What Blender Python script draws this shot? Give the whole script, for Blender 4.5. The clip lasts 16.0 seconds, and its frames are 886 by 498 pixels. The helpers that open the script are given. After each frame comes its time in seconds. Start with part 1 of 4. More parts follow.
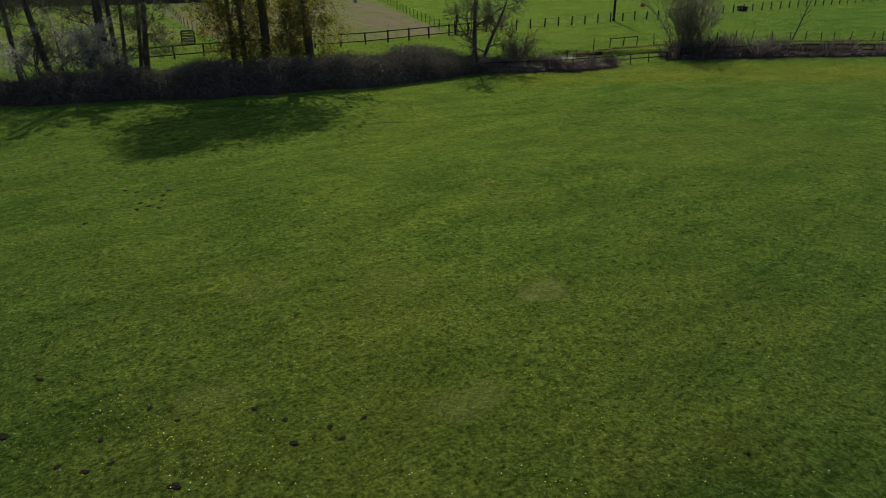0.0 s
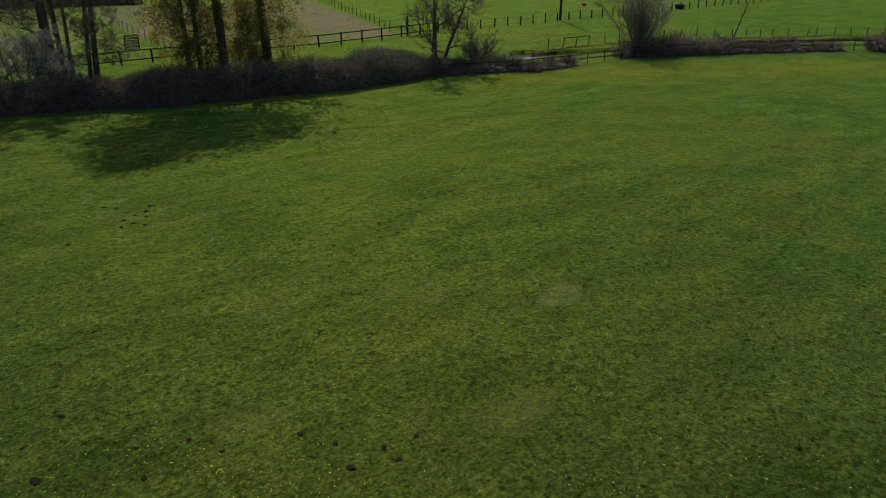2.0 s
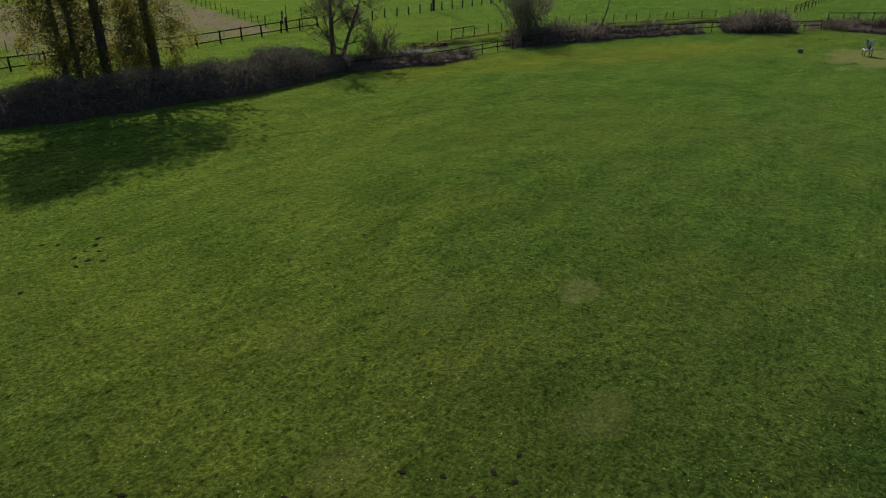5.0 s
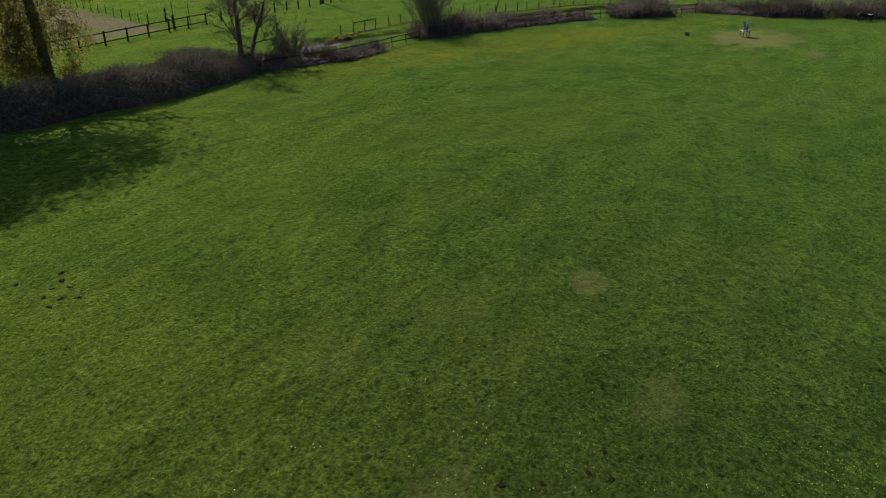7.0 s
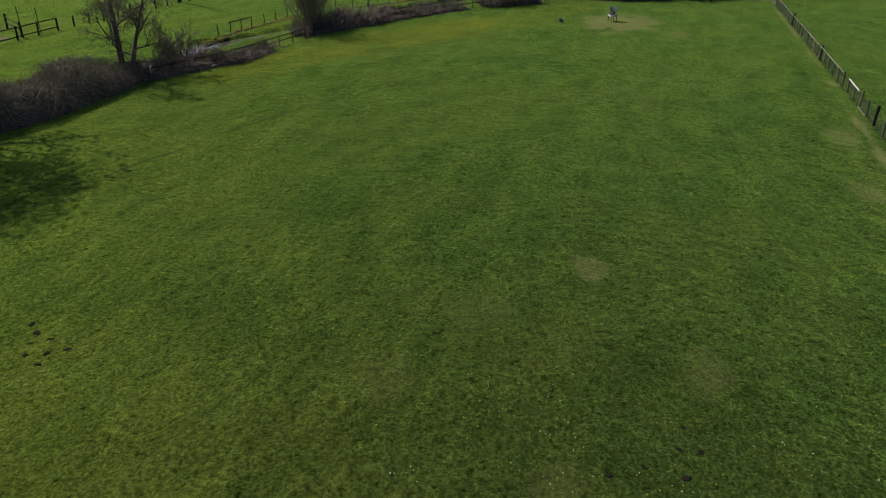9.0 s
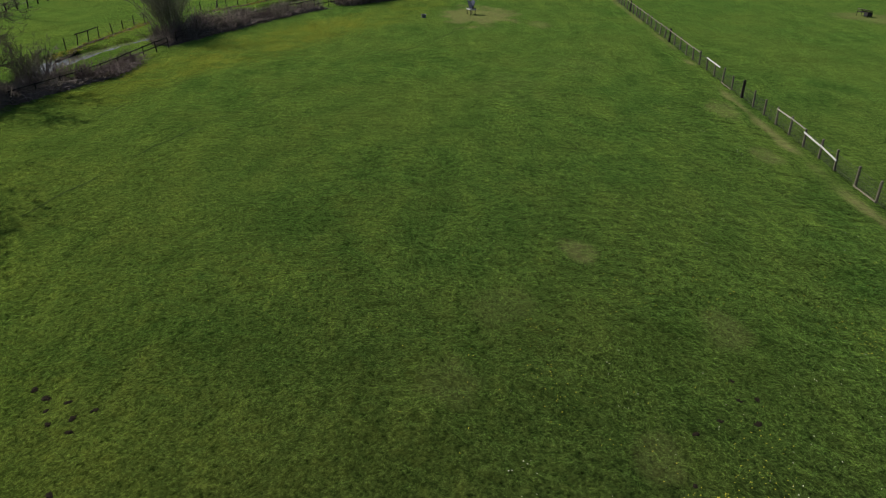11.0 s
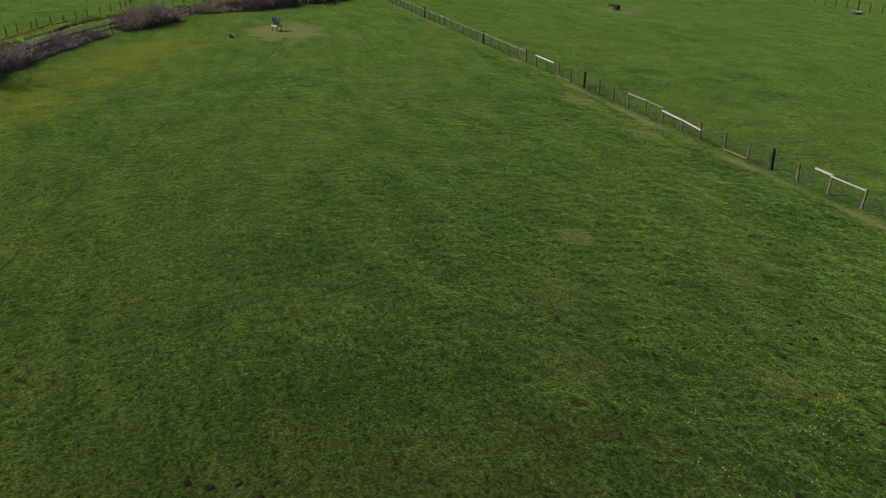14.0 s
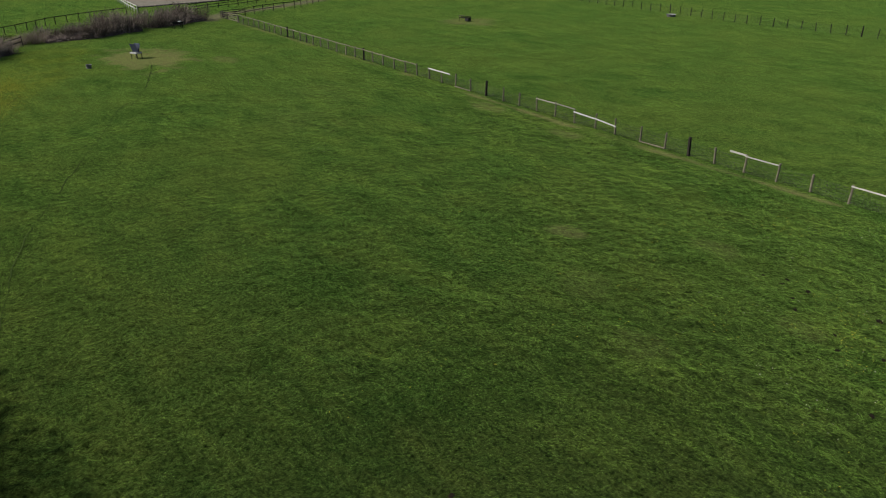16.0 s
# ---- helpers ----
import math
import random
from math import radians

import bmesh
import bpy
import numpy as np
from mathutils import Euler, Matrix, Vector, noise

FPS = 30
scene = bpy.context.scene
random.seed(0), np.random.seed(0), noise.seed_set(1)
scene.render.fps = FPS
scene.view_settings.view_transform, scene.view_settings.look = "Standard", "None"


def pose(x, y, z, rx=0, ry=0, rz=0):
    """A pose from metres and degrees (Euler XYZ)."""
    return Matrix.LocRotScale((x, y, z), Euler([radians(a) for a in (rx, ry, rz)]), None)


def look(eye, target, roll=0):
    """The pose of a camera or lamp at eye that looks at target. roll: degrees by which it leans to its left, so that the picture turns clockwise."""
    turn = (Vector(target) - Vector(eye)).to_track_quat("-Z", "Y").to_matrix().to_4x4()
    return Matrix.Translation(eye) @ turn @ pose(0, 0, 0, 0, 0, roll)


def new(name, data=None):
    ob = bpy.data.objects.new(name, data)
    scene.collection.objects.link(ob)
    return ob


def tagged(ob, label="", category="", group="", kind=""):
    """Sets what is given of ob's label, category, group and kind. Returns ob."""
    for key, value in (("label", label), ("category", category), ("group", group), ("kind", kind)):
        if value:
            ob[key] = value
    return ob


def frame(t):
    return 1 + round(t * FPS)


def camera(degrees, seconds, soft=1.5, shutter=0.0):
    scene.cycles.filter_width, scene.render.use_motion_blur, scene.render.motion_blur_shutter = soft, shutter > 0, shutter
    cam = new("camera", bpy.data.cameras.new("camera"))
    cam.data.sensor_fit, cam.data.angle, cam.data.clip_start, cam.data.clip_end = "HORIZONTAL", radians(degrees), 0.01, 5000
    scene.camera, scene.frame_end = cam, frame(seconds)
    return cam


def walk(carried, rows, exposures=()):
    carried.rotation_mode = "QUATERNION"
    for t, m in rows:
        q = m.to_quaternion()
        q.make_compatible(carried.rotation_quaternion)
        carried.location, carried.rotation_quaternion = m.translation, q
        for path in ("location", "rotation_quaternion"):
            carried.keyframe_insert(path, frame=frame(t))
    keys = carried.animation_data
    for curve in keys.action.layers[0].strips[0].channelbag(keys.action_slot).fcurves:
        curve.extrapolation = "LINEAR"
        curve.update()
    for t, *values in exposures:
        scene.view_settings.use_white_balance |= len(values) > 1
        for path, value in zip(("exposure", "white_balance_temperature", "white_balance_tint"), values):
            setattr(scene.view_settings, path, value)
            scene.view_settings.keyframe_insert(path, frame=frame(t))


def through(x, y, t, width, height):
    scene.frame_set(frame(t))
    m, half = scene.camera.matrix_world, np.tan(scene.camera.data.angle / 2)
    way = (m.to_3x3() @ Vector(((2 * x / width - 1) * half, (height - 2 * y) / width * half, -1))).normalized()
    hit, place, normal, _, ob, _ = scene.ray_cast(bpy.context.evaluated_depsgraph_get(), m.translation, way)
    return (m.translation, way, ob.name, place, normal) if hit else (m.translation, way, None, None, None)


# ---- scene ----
cam = camera(64.6, 16.0, soft=1.15)
METRES, EYE, TILT, LEAN, TURN = 49.45, 12.6, 0.0, 0.0, -29.9
ROWS = [
    (0.0, 0.0, 0.0, 0.0, -0.01, -24.48, 0.03),
    (0.5, -0.0138, 0.0017, 0.0011, -1.02, -24.48, 0.02),
    (1.0, -0.0284, 0.0043, 0.0022, -2.32, -24.48, -0.0),
    (1.5, -0.044, 0.0075, 0.0033, -3.86, -24.51, -0.01),
    (2.0, -0.061, 0.0116, 0.0046, -5.57, -24.57, -0.02),
    (2.5, -0.0789, 0.0165, 0.0058, -7.42, -24.67, -0.04),
    (3.0, -0.0978, 0.0222, 0.0071, -9.44, -24.78, -0.05),
    (3.5, -0.1175, 0.0285, 0.0084, -11.55, -24.93, -0.06),
    (4.0, -0.1378, 0.0364, 0.0098, -13.75, -25.07, -0.06),
    (6.5, -0.2495, 0.0936, 0.0188, -26.72, -26.07, -0.04),
    (7.0, -0.2737, 0.1092, 0.0208, -29.72, -26.28, -0.05),
    (7.5, -0.2979, 0.1262, 0.0228, -32.86, -26.48, -0.04),
    (8.0, -0.322, 0.1452, 0.025, -36.15, -26.7, -0.03),
    (8.5, -0.3458, 0.1658, 0.0268, -39.57, -26.85, -0.03),
    (9.0, -0.3697, 0.188, 0.0287, -43.08, -27.04, -0.02),
    (11.5, -0.4845, 0.3245, 0.0394, -62.04, -27.49, 0.04),
    (12.0, -0.5055, 0.3582, 0.0416, -65.74, -27.51, 0.05),
    (12.5, -0.5245, 0.3941, 0.0444, -69.46, -27.44, 0.06),
    (13.0, -0.5412, 0.4325, 0.0471, -73.18, -27.27, 0.08),
    (13.5, -0.5563, 0.4727, 0.0496, -77.04, -27.11, 0.1),
    (14.0, -0.5692, 0.5149, 0.052, -80.98, -26.92, 0.12),
    (14.5, -0.5793, 0.5593, 0.0543, -85.0, -26.73, 0.09),
    (15.0, -0.5873, 0.6051, 0.0564, -88.94, -26.53, 0.09),
    (15.5, -0.5924, 0.6526, 0.0586, -92.95, -26.27, 0.1),
    (16.0, -0.5944, 0.7014, 0.0612, -97.02, -25.96, 0.12),
]
walk(cam, [(t, pose(0, 0, EYE, TILT, LEAN, TURN) @ pose(METRES * x, METRES * y, METRES * z, 90 + pitch, roll, yaw)) for t, x, y, z, yaw, pitch, roll in ROWS],
     exposures=[(0.0, 0.17), (4.0, 0.21), (8.0, 0.36), (12.5, 0.40), (14.5, 0.38), (16.0, 0.26)])

# ---------------------------------------------------------------- world, sun
SUN_AZ, SUN_EL = 27.0, 45.5          # degrees from +y towards +x, and above the ground
world = bpy.data.worlds.new("world")
scene.world = world
world.use_nodes = True
_wn = world.node_tree.nodes
_sky = _wn.new("ShaderNodeTexSky")
_sky.sky_type, _sky.sun_disc = "NISHITA", False
_sky.sun_elevation, _sky.sun_rotation = radians(SUN_EL), radians(SUN_AZ)
_sky.air_density, _sky.dust_density = 0.8, 2.5
world.node_tree.links.new(_sky.outputs[0], _wn["Background"].inputs[0])
_wn["Background"].inputs[1].default_value = 0.060
_sv = Vector((math.sin(radians(SUN_AZ)) * math.cos(radians(SUN_EL)), math.cos(radians(SUN_AZ)) * math.cos(radians(SUN_EL)), math.sin(radians(SUN_EL))))
sun = new("sun", bpy.data.lights.new("sun", "SUN"))
sun.data.energy, sun.data.angle, sun.data.color = 4.9, radians(0.6), (1.0, 0.94, 0.82)
sun.matrix_world = look(_sv * 200, (0, 0, 0))

rng = np.random.default_rng(7)


# ---------------------------------------------------------------- number helpers
def hash2(ix, iy, seed):
    h = (ix.astype(np.int64) * 374761393 + iy.astype(np.int64) * 668265263 + seed * 974711) & 0xFFFFFFFF
    h = ((h ^ (h >> 13)) * 1274126177) & 0xFFFFFFFF
    return ((h ^ (h >> 16)) & 0xFFFF) / 65535.0


def vnoise(x, y, size, seed=0):
    """Smooth value noise in 0..1 with lumps of the given size in metres."""
    x, y = np.asarray(x, float) / size, np.asarray(y, float) / size
    ix, iy = np.floor(x), np.floor(y)
    fx, fy = x - ix, y - iy
    fx, fy = fx * fx * (3 - 2 * fx), fy * fy * (3 - 2 * fy)
    a, b = hash2(ix, iy, seed), hash2(ix + 1, iy, seed)
    c, d = hash2(ix, iy + 1, seed), hash2(ix + 1, iy + 1, seed)
    return (a * (1 - fx) + b * fx) * (1 - fy) + (c * (1 - fx) + d * fx) * fy


def fbm(x, y, size, seed=0):
    return (vnoise(x, y, size, seed) * 4 + vnoise(x, y, size / 2.1, seed + 1) * 2 + vnoise(x, y, size / 4.3, seed + 2)) / 7


def line_distance(x, y, pts):
    """Distance of the points (x, y) from a polyline."""
    best = np.full(np.shape(x), 1e9)
    for (ax, ay), (bx, by) in zip(pts, pts[1:]):
        dx, dy = bx - ax, by - ay
        k = np.clip(((x - ax) * dx + (y - ay) * dy) / (dx * dx + dy * dy), 0, 1)
        best = np.minimum(best, np.hypot(x - ax - k * dx, y - ay - k * dy))
    return best


def smooth(e0, e1, v):
    k = np.clip((v - e0) / (e1 - e0), 0, 1)
    return k * k * (3 - 2 * k)


def along(pts, s):
    """Points at the lengths s (0..1) of a polyline, and the unit normals to its left."""
    p = np.array(pts, float)
    d = np.r_[0, np.cumsum(np.hypot(*np.diff(p, axis=0).T))]
    t = np.asarray(s) * d[-1]
    q = np.c_[np.interp(t, d, p[:, 0]), np.interp(t, d, p[:, 1])]
    e = 0.01 * d[-1]
    g = np.c_[np.interp(t + e, d, p[:, 0]) - np.interp(t - e, d, p[:, 0]), np.interp(t + e, d, p[:, 1]) - np.interp(t - e, d, p[:, 1])]
    g /= np.linalg.norm(g, axis=1)[:, None] + 1e-9
    return q, np.c_[-g[:, 1], g[:, 0]], d[-1]


# ---------------------------------------------------------------- mesh helpers
def mesh_of(name, verts, faces, smooth_shade=False):
    """A mesh from arrays: verts (n, 3) and faces (m, 3 or 4)."""
    verts, faces = np.asarray(verts, np.float32), np.asarray(faces, np.int32)
    me = bpy.data.meshes.new(name)
    me.vertices.add(len(verts))
    me.vertices.foreach_set("co", verts.ravel())
    k = faces.shape[1]
    me.loops.add(faces.size)
    me.loops.foreach_set("vertex_index", faces.ravel())
    me.polygons.add(len(faces))
    me.polygons.foreach_set("loop_start", np.arange(0, faces.size, k, dtype=np.int32))
    me.polygons.foreach_set("use_smooth", np.full(len(faces), smooth_shade))
    me.update(calc_edges=True)
    return me


# plain names of what is too fine to pick apart
MASSES = {"twigs": "twig_mass", "canes": "cane_tangle", "leaves": "foliage", "buds": "bud_mass", "branches": "branchwork", "stems": "stem_clump", "limbs": "limb_work"}


def part(name, data, material, parent=None, label="", at=None):
    """Links a mesh or a bmesh as ONE mesh object, under a thing or under a part."""
    if isinstance(data, bmesh.types.BMesh):
        me = bpy.data.meshes.new(name)
        data.to_mesh(me)
        data.free()
        data = me
    name = MASSES.get(name, name)
    if material and not data.materials:
        data.materials.append(material)
    ob = new(name, data)
    if parent:
        ob.parent = parent
    if at is not None:
        ob.matrix_basis = at
    if label:
        ob["label"] = label
    if parent and (name in MASSES.values() or name in ("blossom", "crown", "wire", "wire_mesh")):
        ob["kind"] = "stuff"
    return ob


def thing(name, label, category, group="", kind="", at=None):
    ob = tagged(new(name), label, category, group, kind)
    if at is not None:
        ob.matrix_basis = at
    return ob


def tubes(pts, radii, sides=4, caps=False):
    """Verts and quads of many tapered tubes: pts (n, k, 3), radii (n, k)."""
    pts, radii = np.asarray(pts, float), np.asarray(radii, float)
    n, k, _ = pts.shape
    tan = np.gradient(pts, axis=1)
    tan /= np.linalg.norm(tan, axis=2, keepdims=True) + 1e-9
    ref = np.where(np.abs(tan[:, :1, 2:3]) > 0.9, np.array([1.0, 0, 0]), np.array([0, 0, 1.0]))
    u = np.cross(tan, np.broadcast_to(ref, tan.shape))
    u /= np.linalg.norm(u, axis=2, keepdims=True) + 1e-9
    w = np.cross(tan, u)
    a = np.arange(sides) * 2 * math.pi / sides
    ring = u[:, :, None] * np.cos(a)[None, None, :, None] + w[:, :, None] * np.sin(a)[None, None, :, None]
    verts = (pts[:, :, None] + ring * radii[:, :, None, None]).reshape(-1, 3)
    i = np.arange(n)[:, None, None] * k * sides
    j = np.arange(k - 1)[None, :, None] * sides
    s = np.arange(sides)[None, None, :]
    s2 = (s + 1) % sides
    faces = np.stack([i + j + s, i + j + s2, i + j + sides + s2, i + j + sides + s], axis=3).reshape(-1, 4)
    return verts, faces


def join(parts):
    """Joins several (verts, faces) of the same face size."""
    vs, fs, o = [], [], 0
    for v, f in parts:
        vs.append(v)
        fs.append(np.asarray(f) + o)
        o += len(v)
    return np.concatenate(vs), np.concatenate(fs)


def leaf_quads(centres, size, r, flat=0.0):
    """One folded diamond-shaped leaf per centre, turned at random. flat: how far they lie level."""
    n = len(centres)
    d = r.normal(size=(n, 3))
    d[:, 2] *= 1 - flat
    d /= np.linalg.norm(d, axis=1)[:, None]
    e = np.cross(d, r.normal(size=(n, 3)) * np.array([1, 1, 1 - 0.8 * flat]))
    e /= np.linalg.norm(e, axis=1)[:, None]
    s = (size * r.uniform(0.6, 1.3, n))[:, None]
    v = np.stack([centres - d * s * 0.5, centres + e * s * 0.36, centres + d * s * 0.5, centres - e * s * 0.36], axis=1)
    return v.reshape(-1, 3), np.arange(4 * n).reshape(-1, 4)


def box_bm(sx, sy, sz, bevel=0.0, at=(0, 0, 0), rot=None):
    bm = bmesh.new()
    bmesh.ops.create_cube(bm, size=1)
    bmesh.ops.scale(bm, vec=(sx, sy, sz), verts=bm.verts)
    if bevel:
        bmesh.ops.bevel(bm, geom=bm.edges[:], offset=bevel, segments=1, affect="EDGES")
    if rot is not None:
        bmesh.ops.transform(bm, matrix=rot, verts=bm.verts)
    bmesh.ops.translate(bm, vec=at, verts=bm.verts)
    return bm


def beam_bm(a, b, w, h, bevel=0.008):
    """A board from a to b with the given width and height."""
    a, b = Vector(a), Vector(b)
    m = (b - a).to_track_quat("X", "Z").to_matrix().to_4x4()
    return box_bm((b - a).length, w, h, bevel, (a + b) / 2, m)


# ---------------------------------------------------------------- materials
class Nodes:
    """Short hand for building one node material."""

    def __init__(self, name):
        self.m = bpy.data.materials.new(name)
        self.m.use_nodes = True
        self.t = self.m.node_tree
        self.b = self.t.nodes["Principled BSDF"]
        self.out = self.t.nodes["Material Output"]
        self.b.inputs["Specular IOR Level"].default_value = 0.25

    def n(self, kind):
        return self.t.nodes.new(kind)

    def link(self, a, b):
        self.t.links.new(a, b)

    def place(self, scale=(1, 1, 1)):
        c = self.n("ShaderNodeTexCoord")
        m = self.n("ShaderNodeMapping")
        m.inputs["Scale"].default_value = scale
        self.link(c.outputs["Object"], m.inputs[0])
        return m.outputs[0]

    def noise(self, scale, detail=4.0, rough=0.6, vec=None):
        x = self.n("ShaderNodeTexNoise")
        x.inputs["Scale"].default_value, x.inputs["Detail"].default_value, x.inputs["Roughness"].default_value = scale, detail, rough
        self.link(vec if vec is not None else self.place(), x.inputs["Vector"])
        return x.outputs["Fac"]

    def ramp(self, fac, stops):
        r = self.n("ShaderNodeValToRGB")
        e = r.color_ramp.elements
        while len(e) < len(stops):
            e.new(0.5)
        for k, (p, c) in zip(e, stops):
            k.position, k.color = p, (*c, 1)
        self.link(fac, r.inputs[0])
        return r.outputs[0]

    def mix(self, fac, a, b, blend="MIX"):
        x = self.n("ShaderNodeMix")
        x.data_type, x.blend_type = "RGBA", blend
        for sock, v in ((0, fac), (6, a), (7, b)):
            if hasattr(v, "links"):
                self.link(v, x.inputs[sock])
            elif sock == 0:
                x.inputs[0].default_value = v
            else:
                x.inputs[sock].default_value = (*v, 1)
        return x.outputs[2]

    def math(self, op, a, b=0.0, clamp=False):
        x = self.n("ShaderNodeMath")
        x.operation, x.use_clamp = op, clamp
        for i, v in enumerate((a, b)):
            if hasattr(v, "links"):
                self.link(v, x.inputs[i])
            else:
                x.inputs[i].default_value = v
        return x.outputs[0]

    def attr(self, name):
        x = self.n("ShaderNodeAttribute")
        x.attribute_name = name
        return x.outputs["Fac"]

    def bump(self, height, strength, distance):
        x = self.n("ShaderNodeBump")
        x.inputs["Strength"].default_value, x.inputs["Distance"].default_value = strength, distance
        self.link(height, x.inputs["Height"])
        self.link(x.outputs[0], self.b.inputs["Normal"])
        return x.outputs[0]

    def done(self, colour=None, rough=0.9):
        if colour is not None:
            self.link(colour, self.b.inputs["Base Color"])
        self.b.inputs["Roughness"].default_value = rough
        return self.m

    def leafy(self, colour, through, rough=0.6, share=0.4):
        """A thin leaf: a share of the light passes through it."""
        self.link(colour, self.b.inputs["Base Color"])
        self.b.inputs["Roughness"].default_value = rough
        tr = self.n("ShaderNodeBsdfTranslucent")
        self.link(through, tr.inputs[0])
        mx = self.n("ShaderNodeMixShader")
        mx.inputs[0].default_value = share
        self.link(self.b.outputs[0], mx.inputs[1])
        self.link(tr.outputs[0], mx.inputs[2])
        self.link(mx.outputs[0], self.out.inputs[0])
        return self.m


def grass_tint(k, dark, mid, light, yellow):
    """The colour of turf, shared by the ground and the blades: patches at several sizes."""
    p = k.place()
    big = k.noise(0.055, 3, 0.6, p)
    mid_n = k.noise(0.9, 6, 0.75, p)
    c = k.ramp(mid_n, [(0.3, dark), (0.52, mid), (0.72, light)])
    streak = k.noise(0.35, 4, 0.6, k.place((0.55, 1.3, 1)))
    c = k.mix(1.0, c, k.ramp(streak, [(0.36, (0.76, 0.82, 0.80)), (0.5, (1, 1, 1)), (0.64, (1.28, 1.19, 1.12))]), "MULTIPLY")
    tuft = k.noise(4.2, 5, 0.75)
    c = k.mix(1.0, c, k.ramp(tuft, [(0.36, (0.60, 0.65, 0.64)), (0.5, (1.0, 1.0, 1.0)), (0.64, (1.34, 1.27, 1.26))]), "MULTIPLY")
    dull = k.noise(0.16, 5, 0.65, p)
    c = k.mix(k.ramp(dull, [(0.5, (0, 0, 0)), (0.72, (0.5, 0.5, 0.5))]), c, k.mix(0.6, c, tuple(v * w for v, w in zip(light, (1.25, 0.92, 1.0)))))
    c = k.mix(k.ramp(big, [(0.4, (0, 0, 0)), (0.66, (1, 1, 1))]), c, k.mix(0.35, c, yellow))
    return c


def mat_ground():
    k = Nodes("turf")
    p = k.place()
    turf = grass_tint(k, (0.0057, 0.0109, 0.0048), (0.0078, 0.0146, 0.0063), (0.0099, 0.0174, 0.0074), (0.0124, 0.0173, 0.0075))
    fine = k.noise(9.0, 5, 0.7, p)
    turf = k.mix(k.math("MULTIPLY", k.attr("bloom"), 0.5), turf, k.mix(0.5, turf, (0.0195, 0.0195, 0.004)))
    turf = k.mix(0.8, turf, k.ramp(fine, [(0.36, (0.32, 0.32, 0.32)), (0.64, (1.65, 1.65, 1.58))]), "MULTIPLY")
    # shade between the tufts, put into the turf colour as random dark flecks
    tuft_shade = k.noise(3.4, 6, 0.72, k.place((1, 1.15, 1)))
    turf = k.mix(1.0, turf, k.ramp(tuft_shade, [(0.31, (0.16, 0.20, 0.16)), (0.44, (0.90, 0.92, 0.90)), (0.60, (1.22, 1.18, 1.12))]), "MULTIPLY")
    straw = k.ramp(k.noise(3.0, 5, 0.7, p), [(0.3, (0.082, 0.082, 0.032)), (0.7, (0.155, 0.145, 0.068))])
    patch_n = k.noise(1.6, 4, 0.7, p)
    wear = k.math("MULTIPLY", k.attr("wear"), k.math("ADD", k.math("MULTIPLY", patch_n, 1.6), 0.1), True)
    c = k.mix(wear, turf, straw)
    soil = k.ramp(k.noise(0.9, 8, 0.78, p), [(0.3, (0.052, 0.049, 0.036)), (0.52, (0.086, 0.080, 0.059)), (0.7, (0.128, 0.118, 0.088))])
    c = k.mix(k.math("MULTIPLY", k.attr("dirt"), 1.0, True), c, soil)
    mud = k.ramp(k.noise(4.0, 4, 0.7, p), [(0.3, (0.018, 0.014, 0.010)), (0.7, (0.05, 0.04, 0.028))])
    c = k.mix(k.math("MULTIPLY", k.attr("mud"), 1.0, True), c, mud)
    h = k.math("ADD", k.math("MULTIPLY", k.noise(3.2, 6, 0.75, p), 0.5), k.math("MULTIPLY", fine, 0.3))
    k.bump(h, 0.55, 0.22)
    k.b.inputs["Specular IOR Level"].default_value = 0.0
    k.b.inputs["Sheen Weight"].default_value = 0.8
    k.b.inputs["Sheen Roughness"].default_value = 0.36
    bare = k.math("ADD", wear, k.math("ADD", k.attr("dirt"), k.attr("mud")), True)
    lush = k.mix(bare, turf, (0.004, 0.004, 0.003))
    k.link(k.mix(1.0, lush, (44.5, 46.0, 17.5), "MULTIPLY"), k.b.inputs["Sheen Tint"])
    m = k.done(c, 0.95)
    # the soft gloss of the leaf blades
    g = k.n("ShaderNodeBsdfGlossy")
    g.inputs["Roughness"].default_value = 0.68
    k.link(k.mix(1.0, lush, (1.36, 1.0, 0.19), "MULTIPLY"), g.inputs["Color"])
    both = k.n("ShaderNodeAddShader")
    k.link(k.b.outputs[0], both.inputs[0])
    k.link(g.outputs[0], both.inputs[1])
    k.link(both.outputs[0], k.out.inputs[0])
    return m


def mat_blades():
    k = Nodes("grass_blade")
    c = grass_tint(k, (0.0092, 0.0175, 0.0078), (0.0125, 0.0228, 0.0100), (0.0165, 0.0272, 0.0120), (0.0200, 0.0272, 0.0125))
    isl = k.n("ShaderNodeNewGeometry").outputs["Random Per Island"]
    c = k.mix(0.75, c, k.ramp(isl, [(0.0, (0.6, 0.64, 0.6)), (0.55, (1.0, 1.0, 1.0)), (0.92, (1.12, 1.1, 1.08)), (1.0, (1.25, 1.2, 1.2))]), "MULTIPLY")
    t = k.mix(1.0, c, (1.55, 1.22, 0.55), "MULTIPLY")
    k.b.inputs["Specular IOR Level"].default_value = 0.0
    return k.leafy(c, t, 0.7, 0.5)


def mat_leaf(name, a, b, share=0.45, tint=(1.3, 1.25, 0.6)):
    k = Nodes(name)
    isl = k.n("ShaderNodeNewGeometry").outputs["Random Per Island"]
    c = k.ramp(isl, [(0.0, a), (1.0, b)])
    k.b.inputs["Specular IOR Level"].default_value = 0.1
    c = k.mix(0.4, c, k.ramp(k.noise(0.8, 3), [(0.3, (0.5, 0.5, 0.5)), (0.7, (1.4, 1.4, 1.4))]), "MULTIPLY")
    return k.leafy(c, k.mix(1.0, c, tint, "MULTIPLY"), 0.8, share)


